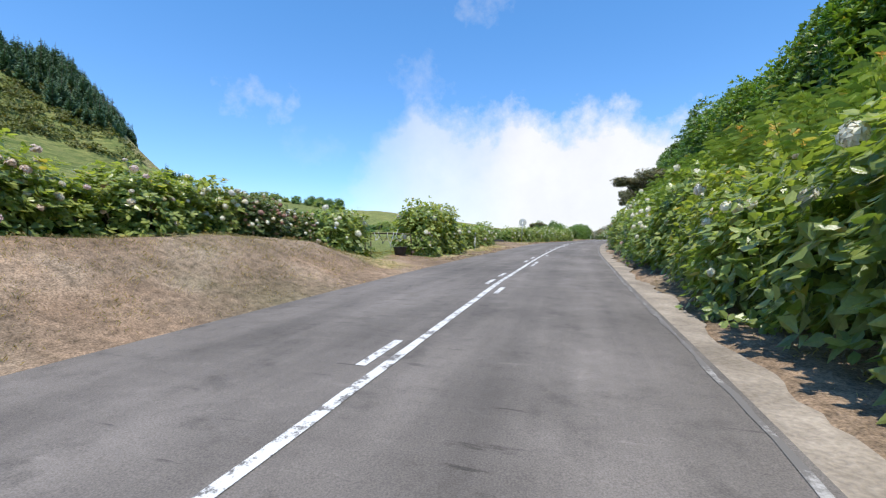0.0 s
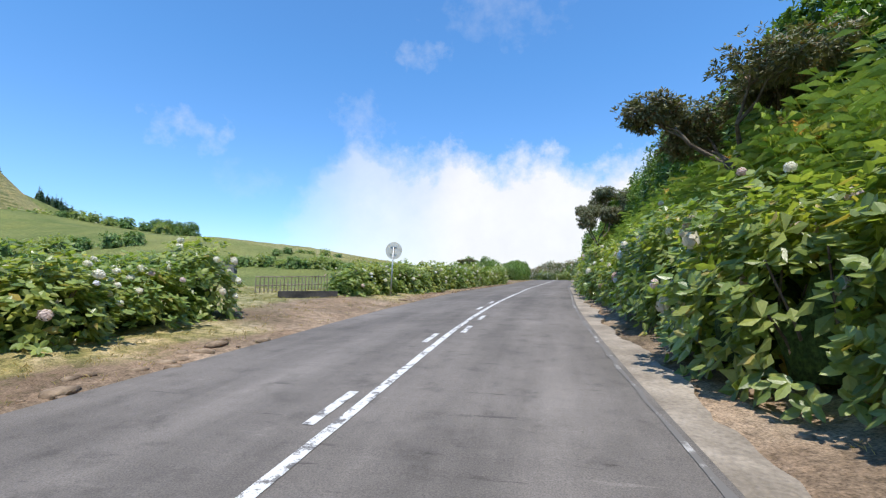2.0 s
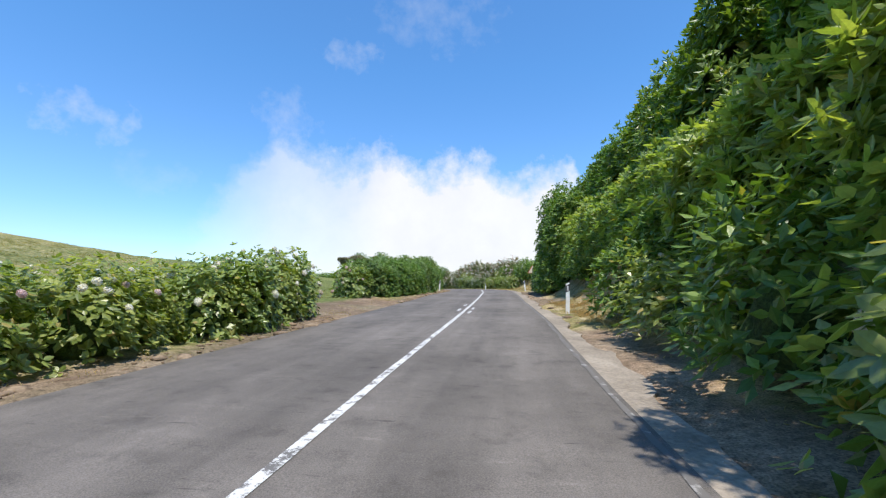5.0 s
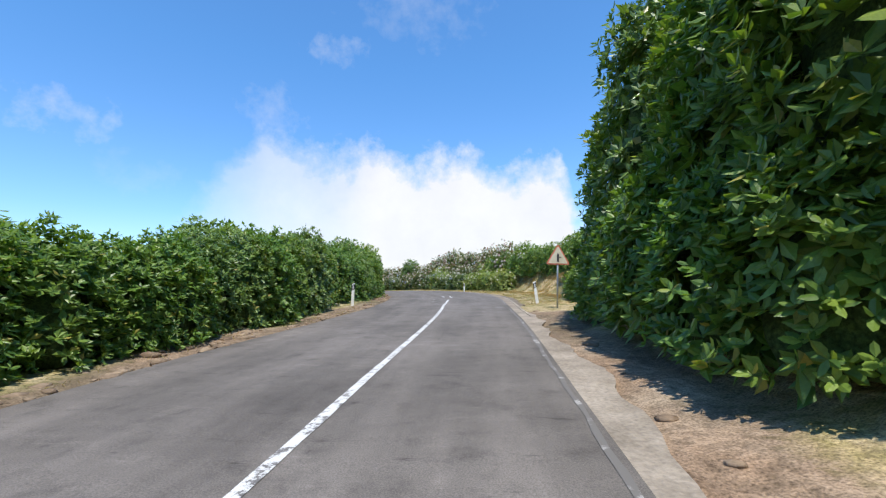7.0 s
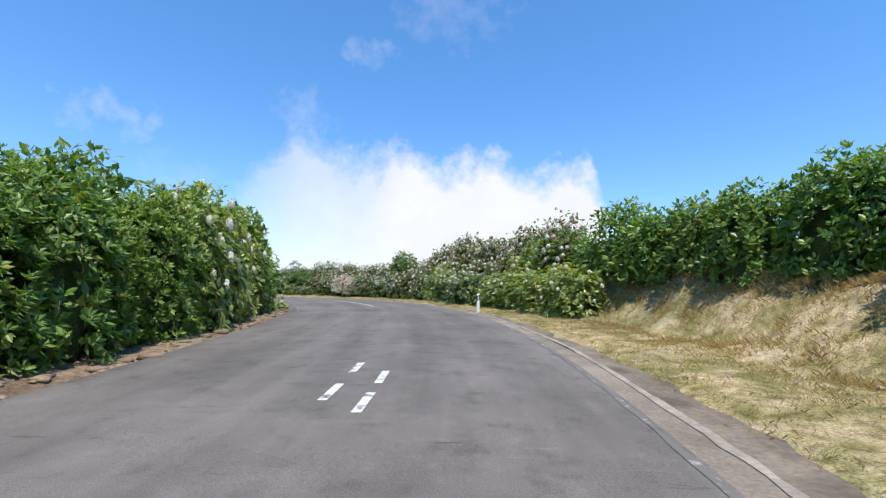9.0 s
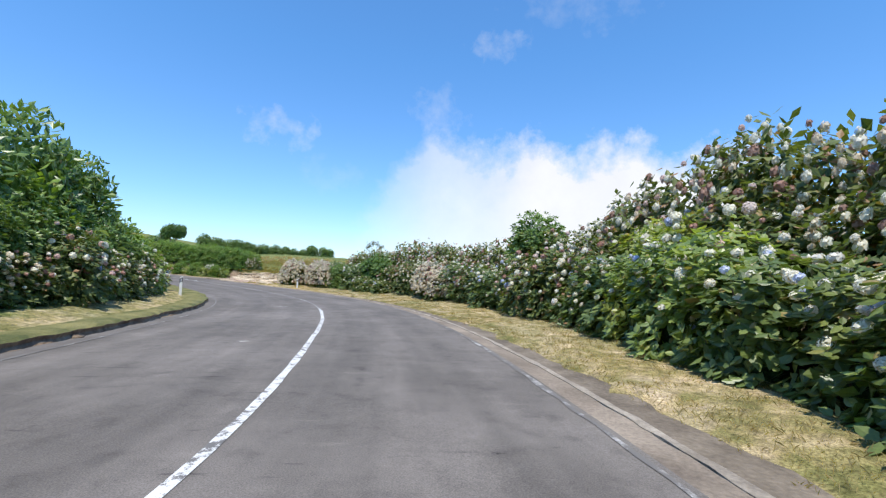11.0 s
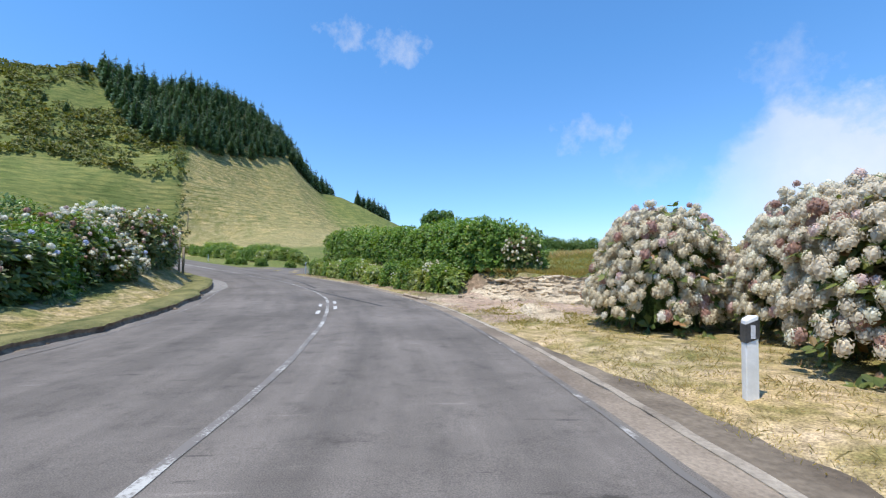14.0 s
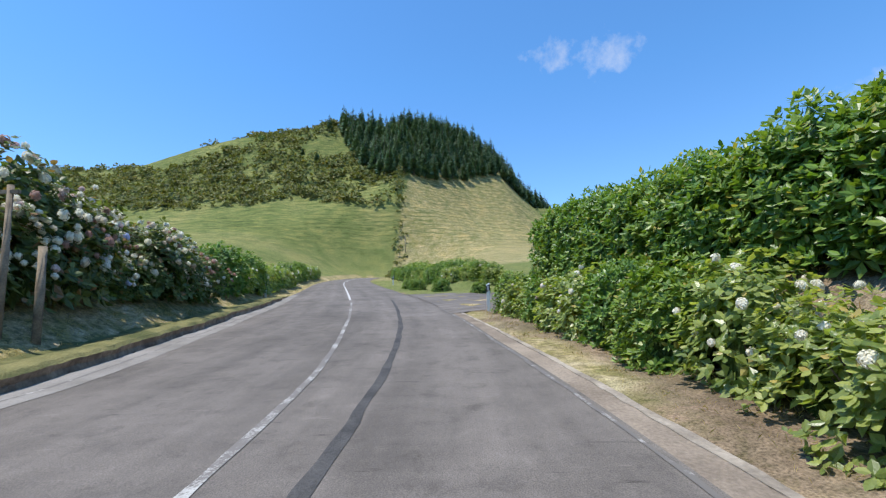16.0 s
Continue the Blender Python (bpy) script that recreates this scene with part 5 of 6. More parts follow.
def plant_left():
    h = HY
    row(h["pink"] + h["white"], -4, 9.6, 1.15, -8.9, 0.95, 0.88)
    row(h["faded"][:1], 9.8, 12.4, 1.1, -8.9, 0.85, 0.9)
    row(h["blue"] + h["white"], 13.2, 15.0, 1.1, -8.2, 0.92, 0.98)
    plant(h["pink"][0], at(18.1, -6.4, -0.1), 30, 0.66, 0.95)
    row(h["plain"], 18.6, 22.2, 1.0, -6.9, 1.2, 1.1)
    row(h["plain"] + h["white"], 22.4, 32.6, 1.15, -7.0, 0.86, 0.93)
    row(h["white"] * 2 + h["plain"], 39.3, 70, 1.2, lambda s: np.interp(s, [39, 45, 70], [-7.6, -6.5, -6.2]), 0.85, lambda s: np.interp(s, [39, 46, 55, 70], [0.84, 0.95, 1.02, 1.14]))
    mass(h["plain"] + h["white"], 42, 68, 1.4, -8.0, 0.88, 0.97)
    row(h["pink"] + h["white"], 78.2, 79.5, 1.2, -7.2, 0.95, 1.0)
    row(EV, 79.6, 103, 1.2, lambda s: np.interp(s, [79, 84, 95, 97, 100, 103], [-6.9, -6.5, -6.3, -7.0, -7.0, -6.3]), 0.92, lambda s: np.interp(s, [79, 84, 88, 91, 95, 98, 101, 103], [1.03, 1.11, 1.13, 1.28, 1.48, 1.44, 1.32, 1.28]), 0.12, 0.0, 0.06)
    mass(EV, 80, 104, 1.5, -7.7, 0.95, lambda s: np.interp(s, [79, 86, 92, 103], [0.70, 0.75, 0.95, 1.0]))
    row(EV, 103.4, 112.5, 1.2, -6.5, 0.95, lambda s: np.interp(s, [103, 106, 112], [1.28, 1.36, 1.4]), 0.15)
    row(h["white"] + BR[:1], 113, 122, 1.2, lambda s: np.interp(s, [103, 122], [-6.2, -6.9]), 1.15, lambda s: np.interp(s, [103, 109, 113, 122], [1.35, 1.65, 1.7, 1.3]))
    mass(EV, 105, 122, 1.4, -7.9, 1.0, 1.2)
    row(h["faded"] + h["faded"][:1] + h["white"][:1], 124, 162, 1.25, lambda s: np.interp(s, [124, 132, 162], [-7.6, -8.4, -8.8]), 0.95, 1.0)
    mass(EV[:1] + BR[1:], 124, 160, 1.4, -10.0, 1.3, lambda s: np.interp(s, [124, 136, 142, 147, 154, 160], [1.25, 1.35, 1.45, 1.25, 0.9, 0.85]))
    row(EV[:1], 130.5, 152, 1.4, -9.2, 1.2, lambda s: np.interp(s, [131, 142, 147, 152], [1.2, 1.22, 1.05, 0.85]), 0.2)
    row(GI[1:2], 130, 150, 3.2, -9.6, 1.3, 1.1)
    row(h["dark"] + h["faded"] + BR[:1], 160, 178, 1.3, lambda s: np.interp(s, [160, 178], [-9.6, -9.2]), 1.05, 1.05)
    mass(EV[:1], 160, 178, 1.8, -11.4, 1.0, 0.9)
    row(h["full"][1:] + h["faded"] + h["snowy"] * 2, 178, 201, 1.15, -8.6, 1.12, lambda s: np.interp(s, [178, 181, 194, 201], [0.95, 1.1, 1.15, 0.95]))
    mass(h["full"][1:] + h["snowy"], 177, 201, 1.15, -10.0, 1.2, lambda s: np.interp(s, [178, 181, 194, 201], [0.95, 1.12, 1.2, 1.0]))
    row(h["white"] + h["plain"] + BR, 204, 262, 1.8, -9.0, 1.0, 1.0)
    plant(UM[0], at(133.0, -14.0), 50, 1.1)


def plant_far():
    plant(UM[0], at(33.4, 3.9, -0.1), 0, 0.92, 1.02)
    plant(UM[0], at(59.0, 3.3, -0.2), 130, 1.0, 1.40)
    plant(UM[0], at(62.3, 4.8, -0.3), 200, 1.0, 1.45)
    # field hedges and trees on the left
    for (x0, y0), (x1, y1), n, k in (((-30, 48), (-21, 72), 14, 0.65), ((-44, 51), (-12, 60.5), 66, 0.8), ((-75, 40), (-38, 62), 22, 1.3), ((-90, 70), (-50, 84), 18, 1.4), ((-110, 60), (-80, 40), 14, 1.4),
                                     ((-70, 195), (-95, 185), 12, 1.6), ((-60, 215), (-30, 220), 8, 0.8)):
        for i in range(n):
            u = (i + prng.uniform(-0.3, 0.3)) / n
            x, y = x0 + (x1 - x0) * u + prng.uniform(-0.6, 0.6), y0 + (y1 - y0) * u + prng.uniform(-0.6, 0.6)
            plant(prng.choice(FAR), Vector((x, y, float(height([x], [y])[0]) - 0.2)), prng.uniform(0, 360), k * prng.uniform(0.8, 1.25), prng.uniform(0.8, 1.3))
    for x, y, k in ((-72.1, 86.7, 1.5), (-52.1, 82.3, 1.35), (-55, 83, 1.2), (-58, 84, 1.2), (-61, 85, 1.1)):
        plant(EV[0], Vector((x, y, float(height([x], [y])[0]) - 0.3)), prng.uniform(0, 360), k)


def plant_hill():
    g = random.Random(4)
    spots, grid = [], {}
    for _ in range(30000):
        x, y = g.uniform(-370, -205), g.uniform(105, 226)
        lower = np.interp(y, [100, 108, 114, 121, 130, 138, 160, 180, 207, 230], [-272, -256, -243, -228, -214, -209, -233, -258, -283, -320])
        if x > lower or x < lower - 66:
            continue
        c = (int(x // 4.1), int(y // 4.1))
        if any(c2 in grid and (x - grid[c2][0]) ** 2 + (y - grid[c2][1]) ** 2 < 16.5 for c2 in ((c[0] + i, c[1] + j) for i in (-1, 0, 1) for j in (-1, 0, 1))):
            continue
        grid[c] = (x, y)
        spots.append((lower - x, x, y))
    spots.sort()
    xs, ys = np.array([q[1] for q in spots]), np.array([q[2] for q in spots])
    zs = height(xs, ys) - 0.4
    back = []
    for i, (x, y, z) in enumerate(zip(xs, ys, zs)):
        proto, t, k = g.choice(CO), g.uniform(0, 360), g.uniform(0.78, 1.25)
        if i < 280:
            plant(proto, Vector((x, y, z)), t, k)
        elif len(back) < 520:
            for c in proto.children:
                if c.name.split(".")[0] == "crown":
                    v, f, _ = mesh_data(c.data)
                    a_ = radians(t)
                    r = np.array([[math.cos(a_), -math.sin(a_), 0], [math.sin(a_), math.cos(a_), 0], [0, 0, 1]])
                    back.append(((v * k) @ r.T + [x, y, z], f))
    # single trees on the crest and the open slope
    for x, y, k in ((-251, 103, 0.72), (-226.5, 103.6, 0.5), (-237.4, 116.9, 0.5), (-231, 96, 0.35)):
        plant(CO[3], Vector((x, y, float(height([x], [y])[0]) - 0.4)), g.uniform(0, 360), k)
    plant(FAR[0], Vector((-250.5, 70, float(height([-250.5], [70])[0]) - 0.5)), 20, 2.4, 1.2)
    for i in range(22):
        x, y = -290 - g.uniform(0, 9), 236.5 + 0.95 * i
        plant(g.choice(CO), Vector((x, y, float(height([x], [y])[0]) - 0.4)), g.uniform(0, 360), g.uniform(0.72, 0.95))
    # dark tree line on the brow of the meadow
    for i in range(22):
        u = i / 21
        x, y = -85 + 20 * u + g.uniform(-0.8, 0.8), 198 + 18 * u + g.uniform(-0.8, 0.8)
        plant(EV[0], Vector((x, y, float(height([x], [y])[0]) - 0.3)), g.uniform(0, 360), 1.8 - 0.5 * u + g.uniform(-0.12, 0.12), 1.15)
    plant(LONE, Vector((-60.3, 170.2, float(height([-60.3], [170.2])[0]) - 0.1)), 40, 0.86, 1.2)
    tagged(new("conifer_wood", mesh_from("conifer_wood", *merge(*back), M_CONIFER)), "dense dark conifer wood over the hilltop", "wood", kind="stuff")
    # scrub on the slope: one mass nobody could count
    cs, ks = [], []
    for _ in range(26000):
        x, y = g.uniform(-310, -110), g.uniform(-170, 141)
        p, k = hill(np.array([x]), np.array([y]))
        rel = float(p[0]) * 1.0
        # clumps drawn out along the slope
        clump = lattice(x * 1.9, y * 0.8, 0.06, 2.0) + 0.6 * lattice(x * 1.7, y, 0.17, 1.0) + 0.4 * lattice(x, y, 0.4, 4.0)
        need = np.interp(rel, [0.24, 0.29, 0.34, 0.60, 0.76, 1.0], [2.2, 0.4, -0.95, -0.8, -0.25, 0.15])
        if clump < need or g.random() > 0.5:
            continue
        cs.append((x, y))
        ks.append(g.uniform(0.5, 1.0) + 0.9 * g.random() ** 4)
    xs, ys = np.array([c[0] for c in cs]), np.array([c[1] for c in cs])
    keep = height(xs, ys) > 35 + 3.5 * lattice(xs, ys, 0.09, 6.0)
    cs, ks = [c for c, q in zip(cs, keep) if q], [k for k, q in zip(ks, keep) if q]
    while len(cs) > 6600:
        i = g.randrange(len(cs))
        cs.pop(i)
        ks.pop(i)
    # shrubs along the boundary fence
    for i in range(60):
        u = i / 60
        cs.append((-127 - 85 * u + g.uniform(-1.2, 1.2), 146.5 - 6 * u + g.uniform(-1.2, 1.2)))
        ks.append(g.uniform(0.4, 1.0))
    xs, ys = np.array([c[0] for c in cs]), np.array([c[1] for c in cs])
    zs = height(xs, ys)
    bits = []
    for i, (x, y, z, k) in enumerate(zip(xs, ys, zs, ks)):
        p, o = dome_points(7, 2.0 * k, 1.3 * k, -0.1, 0.4, i)
        bits.append(rosettes(p + [x, y, z - 0.2], o, 5, 1.0 * k, 0.7 * k, (30, 85), 0.1))
    tagged(new("hill_scrub", mesh_from("hill_scrub", *merge(*bits), M_SCRUB)), "low green scrub scattered over the hillside", "scrub", kind="stuff")


plant_right()
plant_left()
plant_far()
plant_hill()
build_mass()


def grass_tufts(name, label, mat, spots, blades, hgt, seed):
    g = np.random.default_rng(seed)
    n = len(spots) * blades
    xy = np.repeat(np.array(spots), blades, 0) + g.normal(0, 0.10, (n, 2))
    z = height(xy[:, 0], xy[:, 1])
    b = np.column_stack([xy, z - 0.02])
    w = np.column_stack([g.normal(0, 0.5, (n, 2)), np.ones(n)])
    h_ = hgt * g.uniform(0.5, 1.3, n)
    v, f = leaves(b, w, g.normal(0, 1, (n, 3)) * [1, 1, 0.1], h_, h_ * 0.028 + 0.004, 0.25, 0.1)
    tagged(new(name, mesh_from(name, v, f, mat)), label, "grass", kind="stuff")


def spots_along(n, s0, s1, d0, d1, seed):
    g, out = random.Random(seed), []
    for _ in range(n):
        s = g.uniform(s0, s1)
        lo, hi = (d0(s) if callable(d0) else d0), (d1(s) if callable(d1) else d1)
        p = g.uniform(lo, hi)
        x, y = np.interp(s, RS, RL[:, 0]), np.interp(s, RS, RL[:, 1])
        nx, ny = np.interp(s, RS, RN[:, 0]), np.interp(s, RS, RN[:, 1])
        out.append((x + p * ny, y - p * nx))
    return out


grass_tufts("verge_grass", "short yellow-green grass on the verge", M_GRASS,
            spots_along(6000, 106, 170, lambda s: RIGHT(s) + 0.6, lambda s: BANK_D(s) + 0.6, 1) + spots_along(800, 126, 200, lambda s: LEFT(s) - 2.4, lambda s: LEFT(s) - 0.5, 2), 10, 0.05, 1)
grass_tufts("dry_grass", "straw-coloured dry grass on the bank", M_STRAW,
            spots_along(2600, 102, 117, lambda s: BANK_D(s) - 1.5, lambda s: BANK_D(s) + 2.0, 14) + spots_along(5200, 98, 172, lambda s: RIGHT(s) + 0.6, lambda s: BANK_D(s) + 0.4, 15) + spots_along(160, 3, 12, lambda s: RIGHT(s) + 0.9, lambda s: RIGHT(s) + 2.0, 3) + spots_along(900, 69, 77.5, lambda s: RIGHT(s) + 0.8, lambda s: RIGHT(s) + 3.2, 4)
            + spots_along(900, -3, 40, lambda s: LEFT(s) - 3.0, lambda s: LEFT(s) - 0.3, 5) + spots_along(1300, -4, 13, lambda s: LEFT(s) - 4.2, lambda s: LEFT(s) - 0.6, 25) + spots_along(420, 40, 122, lambda s: LEFT(s) - 1.3, lambda s: LEFT(s) - 0.2, 6)
            + spots_along(160, 12, 70, lambda s: RIGHT(s) + 0.9, lambda s: RIGHT(s) + 1.6, 7) + spots_along(300, 177, 200, lambda s: RIGHT(s) + 0.6, 3.4, 8) + spots_along(900, 177, 204, -8.4, lambda s: LEFT(s) - 0.5, 24), 8, 0.10, 2)
grass_tufts("bank_grass", "long straw-coloured grass hanging on the bank", M_STRAW,
            spots_along(900, 102.5, 117, lambda s: BANK_D(s) - 0.6, lambda s: BANK_D(s) + 2.2, 21) + spots_along(520, 68.5, 78, lambda s: RIGHT(s) + 1.1, lambda s: RIGHT(s) + 3.6, 22)
            + spots_along(260, 177.5, 199, 4.0, 5.0, 23), 18, 0.19, 5)
grass_tufts("tall_grass", "tall seeding grass along the top of the sand bank", M_GRASS,
            spots_along(420, 171.5, 176, lambda s: BANK_D(s) + 0.5, lambda s: BANK_D(s) + 3.0, 31) + spots_along(1500, 170.6, 186, lambda s: max(BANK_D(s) + 1.0, 8.0), 26, 32), 12, 0.30, 7)
grass_tufts("seed_grass", "pale seeding grass on the brow of the meadow", M_STRAW, spots_along(420, 171, 192, 13, 34, 33), 10, 0.55, 8)
grass_tufts("meadow_grass", "rough grass in the meadow", M_GRASS,
            spots_along(1500, 66, 82, -26, -7.5, 9) + spots_along(700, 14, 18.5, -18, -7.2, 10) + spots_along(900, 30, 41, -20, -7.5, 11) + spots_along(3400, 166, 184, 6.2, 24, 12) + spots_along(260, 167.5, 171, 2.7, 4.6, 16), 13, 0.12, 3)


# ---- roadside things ----
def cyl(r, h, sides=24, bevel=0.0, m=None):
    bm = bmesh.new()
    bmesh.ops.create_cone(bm, cap_ends=True, segments=sides, radius1=r, radius2=r, depth=h, matrix=m or Matrix.Translation((0, 0, h / 2)))
    if bevel:
        bmesh.ops.bevel(bm, geom=[e for e in bm.edges if e.calc_face_angle(0) > 1], offset=bevel, segments=2, affect="EDGES")
    return bm


def boxed(size, m=None, bevel=0.006):
    bm = bmesh.new()
    box(bm, size, m or Matrix.Translation((0, 0, size[2] / 2)), bevel)
    return bm


def marker_post():
    """White plastic post with a slanted top, a slanted black band and a reflector."""
    ob = new("marker_post")
    bm = bmesh.new()
    w, t, h = 0.065, 0.05, 1.0
    low = [bm.verts.new((x, y, -0.25)) for x, y in ((-w, -t), (w, -t), (w * 0.55, t), (-w * 0.55, t))]
    top = [bm.verts.new((x, y, z)) for x, y, z in ((-w, -t, h - 0.07), (w, -t, h), (w * 0.55, t, h - 0.01), (-w * 0.55, t, h - 0.06))]
    bm.faces.new(low[::-1])
    bm.faces.new(top)
    for k in range(4):
        bm.faces.new((low[k], low[(k + 1) % 4], top[(k + 1) % 4], top[k]))
    bmesh.ops.bevel(bm, geom=list(bm.edges), offset=0.008, segments=2, affect="EDGES")
    part("post", from_bm("post", bm, M_POST), ob)
    bm = bmesh.new()
    e = 0.004
    low = [bm.verts.new((x, y, z)) for x, y, z in ((-w - e, -t - e, 0.66), (w + e, -t - e, 0.73), (w * 0.55 + e, t + e, 0.72), (-w * 0.55 - e, t + e, 0.67))]
    top = [bm.verts.new(v.co + Vector((0, 0, 0.22))) for v in low]
    bm.faces.new(low[::-1])
    bm.faces.new(top)
    for k in range(4):
        bm.faces.new((low[k], low[(k + 1) % 4], top[(k + 1) % 4], top[k]))
    part("band", from_bm("band", bm, M_BLACK), ob, "dark slanted band")
    part("reflector", from_bm("reflector", boxed((0.045, 0.008, 0.16), Matrix.Translation((0, -t - 0.009, 0.80)), 0.003), M_REFLECT), ob, "pale reflector")
    return tagged(ob, "white roadside marker post with a black band", "marker post", "marker posts")


def place_posts():
    proto = marker_post()
    first = True
    for s, d, lean in ((25.2, 2.55, 0), (25.5, -6.0, 2), (72.45, 1.92, 1), (98.9, 2.5, -7), (98.6, -5.5, 3), (119.8, 2.75, 0), (125.0, -5.9, 0), (162.7, 3.2, 2), (151.0, -6.9, 0), (164.3, -7.25, 3), (197.3, 2.2, 0), (211.0, -8.0, 0), (232.0, 2.4, 0)):
        m = Matrix.Translation(at(s, d)) @ pose(0, 0, 0, 0, lean, heading(s)) @ Matrix.Diagonal((1, 1, 0.78 if s == 162.7 else 1.0, 1))
        if first:
            proto.matrix_basis, first = m, False
        else:
            copy_thing(proto, m)


def round_sign():
    ob = new("round_sign")
    part("pole", from_bm("pole", cyl(0.03, 2.3, 16, 0, Matrix.Translation((0, 0, 0.85))), M_STEEL, True), ob, "galvanised pole")
    bm = cyl(0.36, 0.012, 40, 0.003, Matrix.Translation((0, 0.045, 1.87)) @ pose(0, 0, 0, 90))
    part("disc", from_bm("disc", bm, M_SIGNBACK), ob, "plain pale back of the sign")
    for z in (1.72, 2.02):
        bm = boxed((0.30, 0.02, 0.035), Matrix.Translation((0, 0.03, z)), 0.003)
        part("clamp", from_bm("clamp", bm, M_STEEL), ob)
    ob.matrix_basis = Matrix.Translation(at(40.4, -6.1)) @ pose(0, 0, 0, 0, 3, heading(40))
    tagged(ob, "back of a round road sign on a galvanised pole", "road sign")


def tri_plate(r, thick, y, z, corner):
    """An upright triangle with rounded corners, point up; r: half its side."""
    bm = bmesh.new()
    h = r * math.sqrt(3)
    pts = []
    for cx, cz, a0 in ((-r, 0, 150), (r, 0, 270), (0, h, 30)):
        c = Vector((cx, 0, cz)) + (Vector((0, 0, h / 3)) - Vector((cx, 0, cz))).normalized() * corner * 2
        for k in range(5):
            t = radians(a0 + k * 30)
            pts.append(Vector((c.x + corner * math.cos(t), y, c.z + corner * math.sin(t) + z)))
    vs = [bm.verts.new(p) for p in pts]
    f = bm.faces.new(vs)
    ext = bmesh.ops.extrude_face_region(bm, geom=[f])
    for v in ext["geom"]:
        if isinstance(v, bmesh.types.BMVert):
            v.co.y += thick
    bmesh.ops.recalc_face_normals(bm, faces=list(bm.faces))
    return bm


def warning_sign():
    """Triangular warning sign: junction with a side road on the right."""
    ob = new("warning_sign")
    part("pole", from_bm("pole", cyl(0.034, 2.7, 16, 0, Matrix.Translation((0, 0.035, 0.9))), M_STEEL, True), ob, "galvanised pole")
    plate = part("plate", from_bm("plate", tri_plate(0.45, 0.012, -0.012, 1.60, 0.05), M_RED), ob, "sun-bleached red border")
    part("face", from_bm("face", tri_plate(0.372, 0.004, -0.017, 1.645, 0.03), M_CREAMSIGN), plate, "yellowed cream face")
    bm = boxed((0.08, 0.004, 0.28), Matrix.Translation((0, -0.020, 1.84)), 0.0)
    vs = [bm.verts.new((x, -0.022, z)) for x, z in ((-0.04, 1.98), (0.04, 1.98), (0, 2.025))]
    bm.faces.new(vs)
    part("symbol", from_bm("symbol", bm, M_BLACK), plate, "black upright bar of the junction symbol")
    part("symbol", from_bm("symbol", boxed((0.075, 0.004, 0.032), Matrix.Translation((0.08, -0.020, 1.87)), 0.0), M_BLACK), plate, "black side bar of the junction symbol")
    ob.matrix_basis = Matrix.Translation(at(96.1, 2.75)) @ pose(0, 0, 0, 0, 2, heading(96))
    tagged(ob, "triangular junction warning sign with a faded red border", "road sign")


def wooden_post(p, turn, h, r, label):
    ob = new("wooden_post")
    bm = bmesh.new()
    tube(bm, [Vector((0, 0, -0.3)), Vector((0.01, 0, h * 0.5)), Vector((0, 0.01, h))], [r, r * 0.95, r * 0.85], 10)
    part("pole", from_bm("pole", bm, M_WOOD, True), ob)
    if 2 < h < 3:
        part("crosspiece", from_bm("crosspiece", boxed((0.34, 0.05, 0.07), Matrix.Translation((0, 0, h - 0.12))), M_WOOD), ob)
    ob.matrix_basis = Matrix.Translation(p) @ pose(0, 0, 0, 0, 0, turn)
    tagged(ob, label, "post")


def utility_posts():
    wooden_post(at(189.4, -7.2), heading(189), 2.5, 0.055, "thin grey wooden post with a crosspiece")
    wooden_post(at(189.9, -7.0), heading(190), 1.7, 0.075, "short dark wooden post")
    x, y = -178.7, 144.7
    wooden_post(Vector((x, y, float(height([x], [y])[0]))), 0, 5.5, 0.12, "lone wooden pole on the field boundary")


def log():
    p, q = road_at(174.0, RIGHT(174.0) + 0.40, 0.05), road_at(176.2, RIGHT(176.2) + 0.25, 0.05)
    bm = bmesh.new()
    n = 11
    tube(bm, [p.lerp(q, k / (n - 1)) + Vector((0, 0, 0.006 * math.sin(k * 1.7))) for k in range(n)], [0.048 + 0.004 * math.sin(k * 2.1) + 0.004 * (k < 3) for k in range(n)], 14)
    ob = new("log")
    part("trunk", from_bm("trunk", bm, M_LOG, True), ob)
    for k in (3, 7):
        bm = bmesh.new()
        c = p.lerp(q, k / 10) + Vector((0, 0, 0.05))
        tube(bm, [c, c + Vector((0.03, 0.02, 0.05))], [0.022, 0.016], 8)
        part("knot", from_bm("knot", bm, M_LOG, True), ob)
    return tagged(ob, "pale barkless log lying at the road edge", "log")


